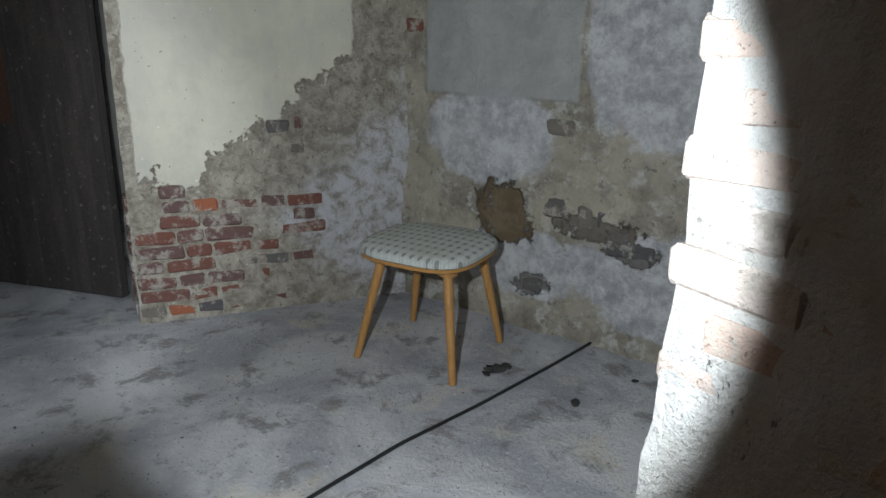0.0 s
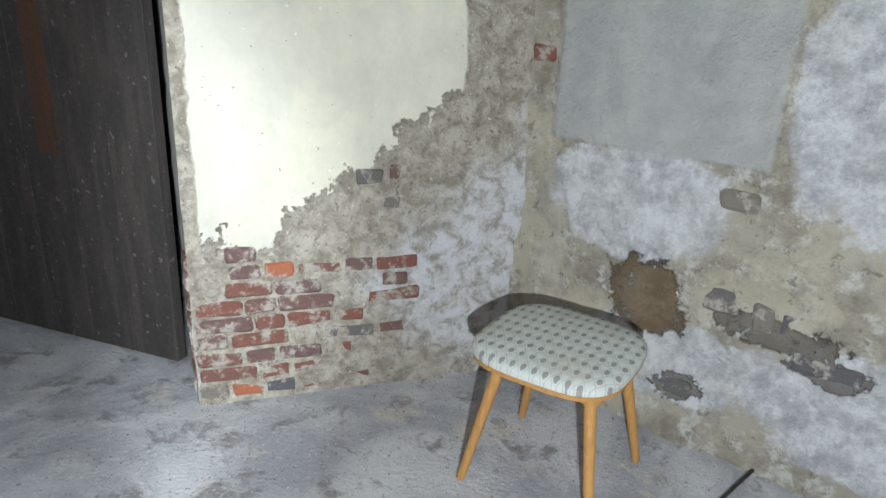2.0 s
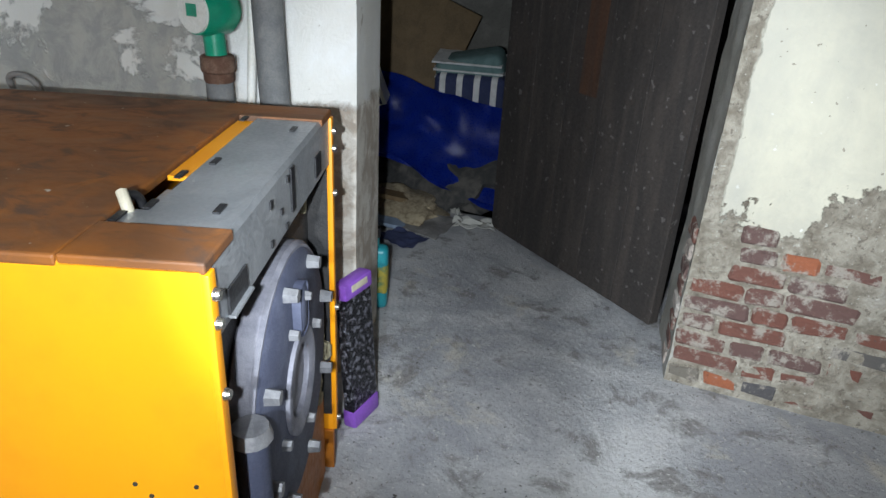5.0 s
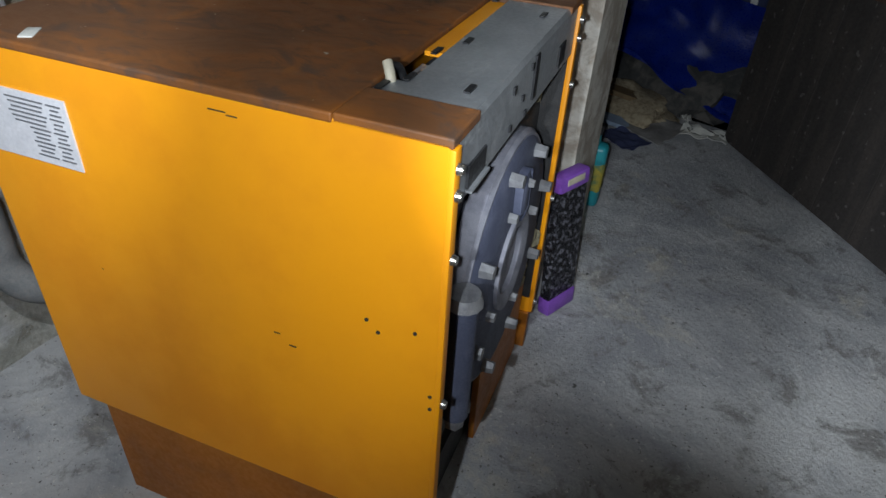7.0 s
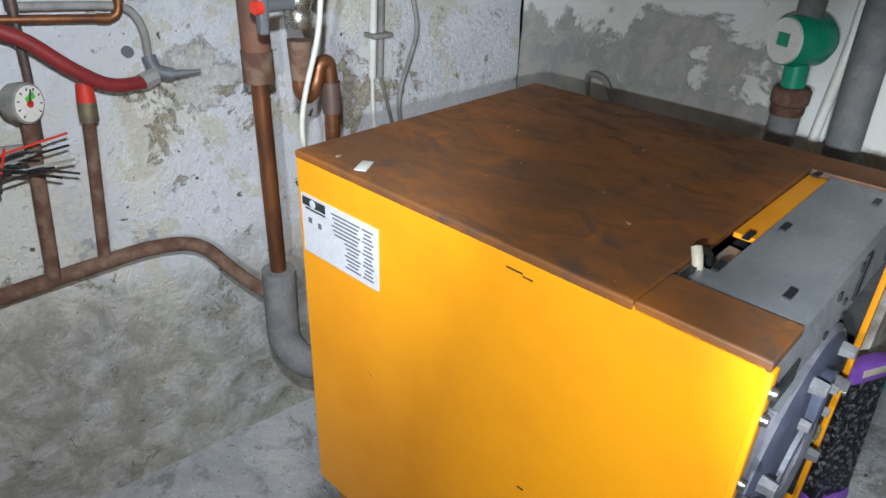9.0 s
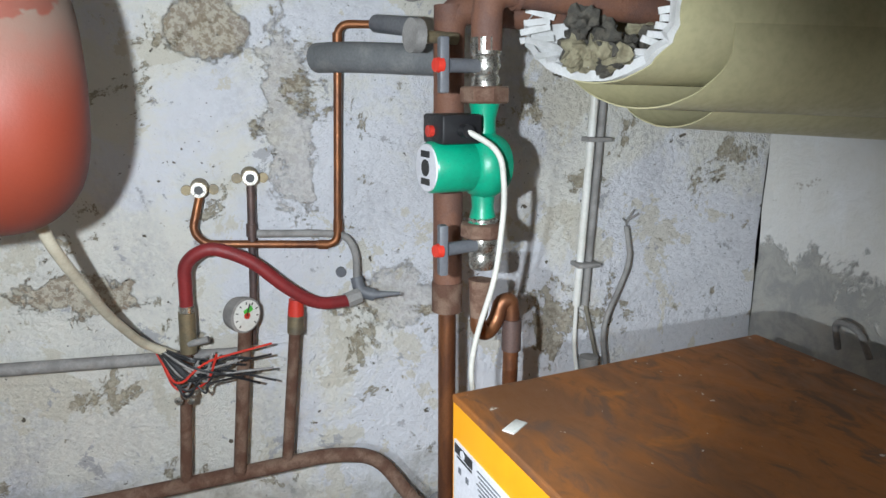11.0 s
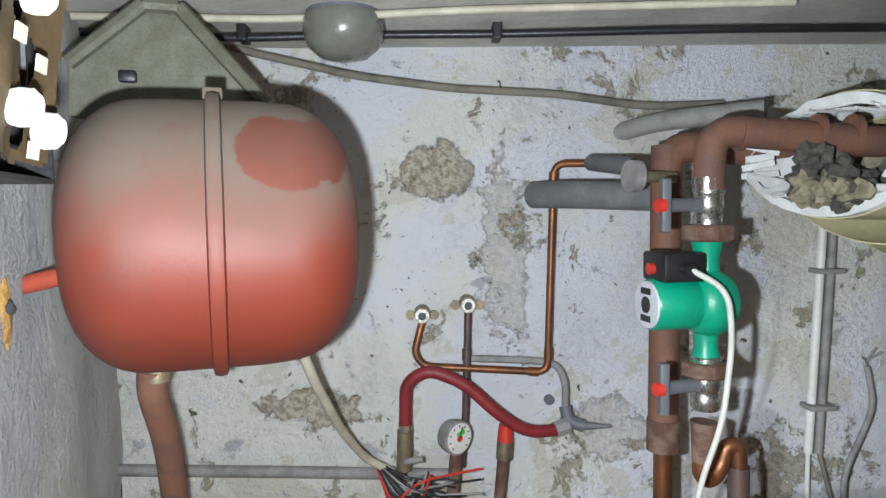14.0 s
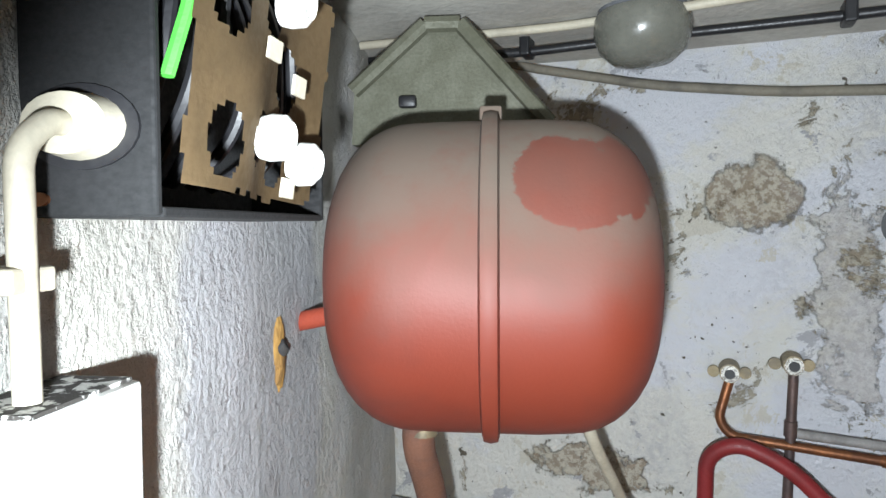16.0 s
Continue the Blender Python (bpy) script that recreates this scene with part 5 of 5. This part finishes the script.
wall("wall_pier_side", d0 + Vector((0.03, 0.05, 0)), PIER0, simple("grey_reveal_plaster", (0.36, 0.35, 0.31), (0.46, 0.45, 0.42), 7, 0.92, 0, 0.6), "grey plastered reveal of the doorway", thick=0.05, cell=0.03, seed=12)

tarp_m = pose(-2.98, 3.10, 0.0, 0, 0, 30)
bm = B()
na, nb = 44, 26
g = [[None] * (nb + 1) for _ in range(na + 1)]
for i in range(na + 1):
    for j in range(nb + 1):
        a, b = i / na, j / nb
        x = -0.75 + 1.5 * a
        drop = min(1, b * 1.25)
        z = 0.58 + 0.10 * math.sin(a * 3.0 + 2.0) - drop * (0.28 + 0.26 * a)
        y = 0.16 - 0.34 * b + 0.05 * noise.noise(Vector((a * 5, b * 3, 1))) + 0.025 * noise.noise(Vector((a * 14, b * 5, 2)))
        g[i][j] = bm.verts.new((x, y, max(0.015, z + 0.04 * noise.noise(Vector((a * 6, b * 6, 5))))))
for i in range(na):
    for j in range(nb):
        bm.faces.new((g[i][j], g[i][j + 1], g[i + 1][j + 1], g[i + 1][j]))
bmesh.ops.solidify(bm, geom=bm.faces[:], thickness=0.004)
ob = mesh_object("tarpaulin", bm, TARP, True)
ob.matrix_world = tarp_m
tagged(ob, "crumpled shiny blue tarpaulin over rubbish", "tarpaulin")


def heap(name, c, size, mat, label, cat, amp=0.35, seed=0, sub=4):
    bm = B()
    bmesh.ops.create_icosphere(bm, subdivisions=sub, radius=1)
    for v in bm.verts:
        k = 1 + amp * noise.noise(v.co * 1.8 + Vector((seed, seed * 2, 0))) + amp * 0.4 * noise.noise(v.co * 6 + Vector((seed, 0, 0)))
        v.co = Vector((v.co.x * size[0] * k, v.co.y * size[1] * k, max(0.0, v.co.z) * size[2] * k))
    ob = mesh_object(name, bm, mat, True)
    ob.matrix_world = pose(*c)
    return tagged(ob, label, cat)


heap("rubbish", (-3.35, 3.30, 0), (0.70, 0.45, 0.34), simple("dark_rubbish", (0.05, 0.05, 0.05), (0.12, 0.11, 0.10), 12, 0.95, 0, 0.6), "dark heap of rubbish under the tarpaulin", "heap", seed=2)
heap("sawdust", (-2.98, 2.78, 0), (0.30, 0.18, 0.10), STRAW, "pale heap of sawdust and chips", "heap", seed=3)
bm = box(B(), (0, 0, 0.36), (0.58, 0.02, 0.72), bevel=0.003)
ob = mesh_object("cardboard_sheet", bm, CARD)
ob.matrix_world = pose(-3.56, 3.10, 0.40, -18, 22, 40)
tagged(ob, "brown cardboard sheet leaning on the heap", "cardboard")
ob = thing("carton", "white and red printed carton lying on the heap", "carton", pose(-3.25, 2.80, 0.52, 12, -18, 40))
part("body", box(B(), (0, 0, 0.12), (0.15, 0.12, 0.26), bevel=0.004), WHITE, ob, "", False)
part("red_band", box(B(), (-0.055, -0.062, 0.12), (0.035, 0.003, 0.25)), REDP, ob, "", False)
part("print_bar", box(B(), (0.02, -0.062, 0.03), (0.07, 0.003, 0.06)), NAVY, ob, "", False)
ob = thing("striped_cushion", "dark blue cushion with white stripes on the heap", "cushion", pose(-3.13, 3.40, 0.40, 0, 0, 35))
part("body", box(B(), (0, 0, 0.12), (0.42, 0.16, 0.24), bevel=0.04, seg=4), NAVY, ob)
for i in range(4):
    part("stripe", box(B(), (-0.155 + 0.10 * i, -0.002, 0.12), (0.045, 0.164, 0.243), bevel=0.04, seg=4), FOAM, ob)
ob = thing("folded_blanket", "grey-green striped folded blanket", "blanket", pose(-3.18, 3.46, 0.60, 10, -12, 35))
part("body", box(B(), (0, 0, 0.07), (0.40, 0.22, 0.16), bevel=0.05, seg=4), TEALCLOTH, ob)
for i in range(3):
    part("stripe", box(B(), (0, -0.003, 0.03 + 0.045 * i), (0.404, 0.222, 0.010), pose(0, 0, 0, 0, 12, 0)), FOAM, ob, "", False)


def paper(name, x, y, rz, w, d, mat, label, h=0.004, amp=0.02, seed=0):
    bm = B()
    bmesh.ops.create_grid(bm, x_segments=10, y_segments=10, size=0.5)
    for v in bm.verts:
        v.co = Vector((v.co.x * w, v.co.y * d, h + amp * (0.6 + noise.noise(Vector((v.co.x * 5 + seed, v.co.y * 5, seed))))))
    bmesh.ops.solidify(bm, geom=bm.faces[:], thickness=0.003)
    ob = mesh_object(name, bm, mat, True)
    ob.matrix_world = pose(x, y, 0.0, 0, 0, rz)
    return tagged(ob, label, "paper")


paper("flat_cardboard", -2.78, 2.72, 20, 0.42, 0.30, STEELPIPE, "grey flattened cardboard on the floor", seed=1)
paper("crumpled_paper", -2.55, 2.93, 40, 0.22, 0.12, PAPER, "crumpled white paper on the floor", amp=0.03, seed=2)
paper("plastic_bag", -2.62, 2.52, 10, 0.20, 0.16, NAVY, "dark blue plastic bag on the floor", amp=0.02, seed=3)
paper("paper_scrap", -2.76, 2.98, 60, 0.05, 0.11, PAPER, "small white paper scrap", seed=4)
ob = mesh_object("plank_board", box(B(), (0, 0, 0.02), (0.50, 0.10, 0.025), bevel=0.003), CARD)
ob.matrix_world = pose(-2.98, 2.62, 0.10, 0, 14, 60)
tagged(ob, "wooden board lying on the heap", "board")
ob = mesh_object("blue_board", box(B(), (0, 0, 0.02), (0.35, 0.10, 0.02), bevel=0.003), simple("pale_blue_board", (0.25, 0.32, 0.42), (0.2, 0.26, 0.36), 12, 0.6))
ob.matrix_world = pose(-2.86, 2.50, 0.02, 0, 10, 50)
tagged(ob, "pale blue board on the floor", "board")

# things against the jamb
tray = thing("glitter_tray", "black glittering board with purple plastic ends leaning on the wall", "tray", pose(-1.668, 1.628, 0.0, -4, 0, 111))
part("sheet", box(B(), (0, 0, 0.235), (0.125, 0.035, 0.40), bevel=0.004), FOIL, tray, "black glitter sheet", False)
part("top_end", box(B(), (0, 0, 0.45), (0.13, 0.045, 0.05), bevel=0.008), PURPLE, tray)
part("grip", box(B(), (0, -0.022, 0.455), (0.075, 0.006, 0.020), bevel=0.002), CREAMP, tray)
part("bottom_end", box(B(), (0, 0, 0.03), (0.13, 0.045, 0.06), bevel=0.008), PURPLE, tray)
bot = thing("teal_bottle", "teal plastic cleaner bottle with yellow label", "bottle", pose(-2.20, 2.05, 0.0, 0, 0, 47))
part("body", box(B(), (0, 0, 0.13), (0.11, 0.07, 0.26), bevel=0.02, seg=3), TEAL, bot)
part("label", box(B(), (0, 0, 0.13), (0.112, 0.072, 0.14), bevel=0.018, seg=3), YELLOW, bot, "yellow and green label")
part("neck", rod(B(), (0, 0, 0.26), (0, 0, 0.30), 0.02), TEAL, bot)
part("cap", rod(B(), (0, 0, 0.30), (0, 0, 0.335), 0.024), BLACKP, bot)

# ---- cable and debris on the floor by the stool ----
tagged(mesh_object("floor_cable", tube(B(), [(-0.18, 1.52, 0.004), (0.02, 1.79, 0.006), (0.05, 1.83, 0.006), (0.28, 2.09, 0.005), (0.55, 2.42, 0.006), (0.80, 2.74, 0.006)], 0.006, 0.05, 8), BLACKP, True), "thin black cable across the floor", "cable")
rng = random.Random(21)
for x, y, s in ((0.335, 2.37, 0.035), (0.38, 2.40, 0.018), (0.30, 2.33, 0.015), (0.62, 2.16, 0.018), (0.86, 2.35, 0.012)):
    bm = B()
    bmesh.ops.create_icosphere(bm, subdivisions=2, radius=s)
    for v in bm.verts:
        v.co = Vector((v.co.x * 1.4, v.co.y, max(0, v.co.z) * 0.3)) * (1 + 0.8 * noise.noise(v.co * 60 + Vector((x * 9, y, 0))))
    ob = mesh_object("debris", bm, DEBRIS, True)
    ob.matrix_world = pose(x, y, 0.0, 0, 0, rng.uniform(0, 180))
    tagged(ob, "black crumb of debris on the floor", "debris", "floor debris")
# grit: crumbs of plaster along the walls
bm = B()
for i in range(700):
    k = rng.random()
    if k < 0.6:
        p = PIER0 + (NE - PIER0) * rng.random() + Vector((0.3, -0.6, 0)) * abs(rng.gauss(0, 0.6))
    else:
        p = Vector((rng.uniform(-1.6, 1.0), rng.uniform(1.0, 2.7), 0))
    s = rng.uniform(0.0008, 0.0032)
    box(bm, (p.x, p.y, s * 0.4), (s * 2, s * 1.5, s), pose(0, 0, 0, 0, 0, rng.uniform(0, 180)))
tagged(mesh_object("grit", bm, STEELPIPE), "plaster grit scattered on the floor", "grit", kind="stuff")


# ---- bricks ----
def brick_mesh(name, w, h, d, seed, mat):
    bm = box(B(), (0, 0, 0), (w, d, h), None, min(w, h) * 0.16, 1)
    for v in bm.verts:
        v.co += Vector((noise.noise(v.co * 30 + Vector((seed, 0, 0))), noise.noise(v.co * 30 + Vector((0, seed, 0))), noise.noise(v.co * 30 + Vector((0, 0, seed))))) * 0.007
    me = bpy.data.meshes.new(name)
    bm.to_mesh(me)
    bm.free()
    me.materials.append(mat)
    return me


def lay(parent, x, y, z, w, h, mat, seed, proud=0.006):
    ob = new("brick", brick_mesh("brick", w, h, 0.05, seed, mat))
    ob.parent = parent
    ob.location = (x, y - proud + 0.025, z)
    ob.rotation_euler = (0, radians(((seed * 37) % 7) - 3) * 0.9, 0)
    return ob


rng = random.Random(8)
seed = 0
for row in range(9):
    z = 0.045 + row * 0.066
    u = 0.004 if row % 2 else -0.004
    end = (0.60, 0.50, 0.50, 0.72, 0.66, 0.70, 0.72, 0.66, 0.40)[row]
    while u < end:
        w = 0.115 if (row + int(u * 10)) % 3 == 0 else rng.choice((0.12, 0.17, 0.21))
        seed += 1
        if rng.random() < (0.80 if row < 8 else 0.4) - 0.35 * max(0, u - 0.35):
            pick = rng.random()
            mat = BRICK_ORANGE if pick < 0.09 and u < 0.35 else BRICK_GREY if pick > 0.84 or (u > 0.5 and pick > 0.55) else BRICK
            lay(wall_pier, u + w / 2, 0.0, z, w - 0.010, 0.056, mat, seed, 0.006 if u < 0.3 else 0.001)
        u += w
lay(wall_pier, 0.62, 0.0, 0.835, 0.10, 0.06, BRICK_GREY, 77)
lay(wall_pier, 0.71, 0.0, 0.85, 0.035, 0.05, BRICK, 78)
lay(wall_pier, 0.70, 0.0, 0.74, 0.07, 0.045, BRICK_GREY, 79)
for u, z, w, h, mat in ((0.78, 0.89, 0.12, 0.06, BRICK_GREY), (0.90, 1.06, 0.09, 0.07, BRICK), (0.78, 0.565, 0.12, 0.10, BRICK_GREY), (0.92, 0.54, 0.07, 0.10, BRICK_GREY),
                        (1.03, 0.545, 0.14, 0.09, BRICK_GREY), (1.12, 0.44, 0.20, 0.06, BRICK_GREY), (0.70, 0.20, 0.10, 0.06, BRICK_GREY), (0.05, 1.27, 0.10, 0.06, BRICK)):
    lay(wall_damp, u, 0.0, z, w, h, mat, int(u * 100), 0.002)
side_parent = bpy.data.objects["wall_pier_side"]
side_len = (PIER0 - d0).length
for row in range(8):
    seed += 1
    lay(side_parent, side_len - 0.02 - 0.06, 0.0, 0.045 + row * 0.068, 0.13 if row % 2 else 0.10, 0.055, BRICK if row % 3 else BRICK_LIME, seed, 0.008)
for row in range(22):
    u = -0.02 if row % 2 else 0.05
    while u < 0.45:
        w = rng.choice((0.115, 0.21))
        seed += 1
        pick = rng.random()
        lay(wall_reveal, u + w / 2, 0.0, 0.10 + row * 0.075, w - 0.012, 0.058, BRICK_LIME, seed, 0.004)
        u += w
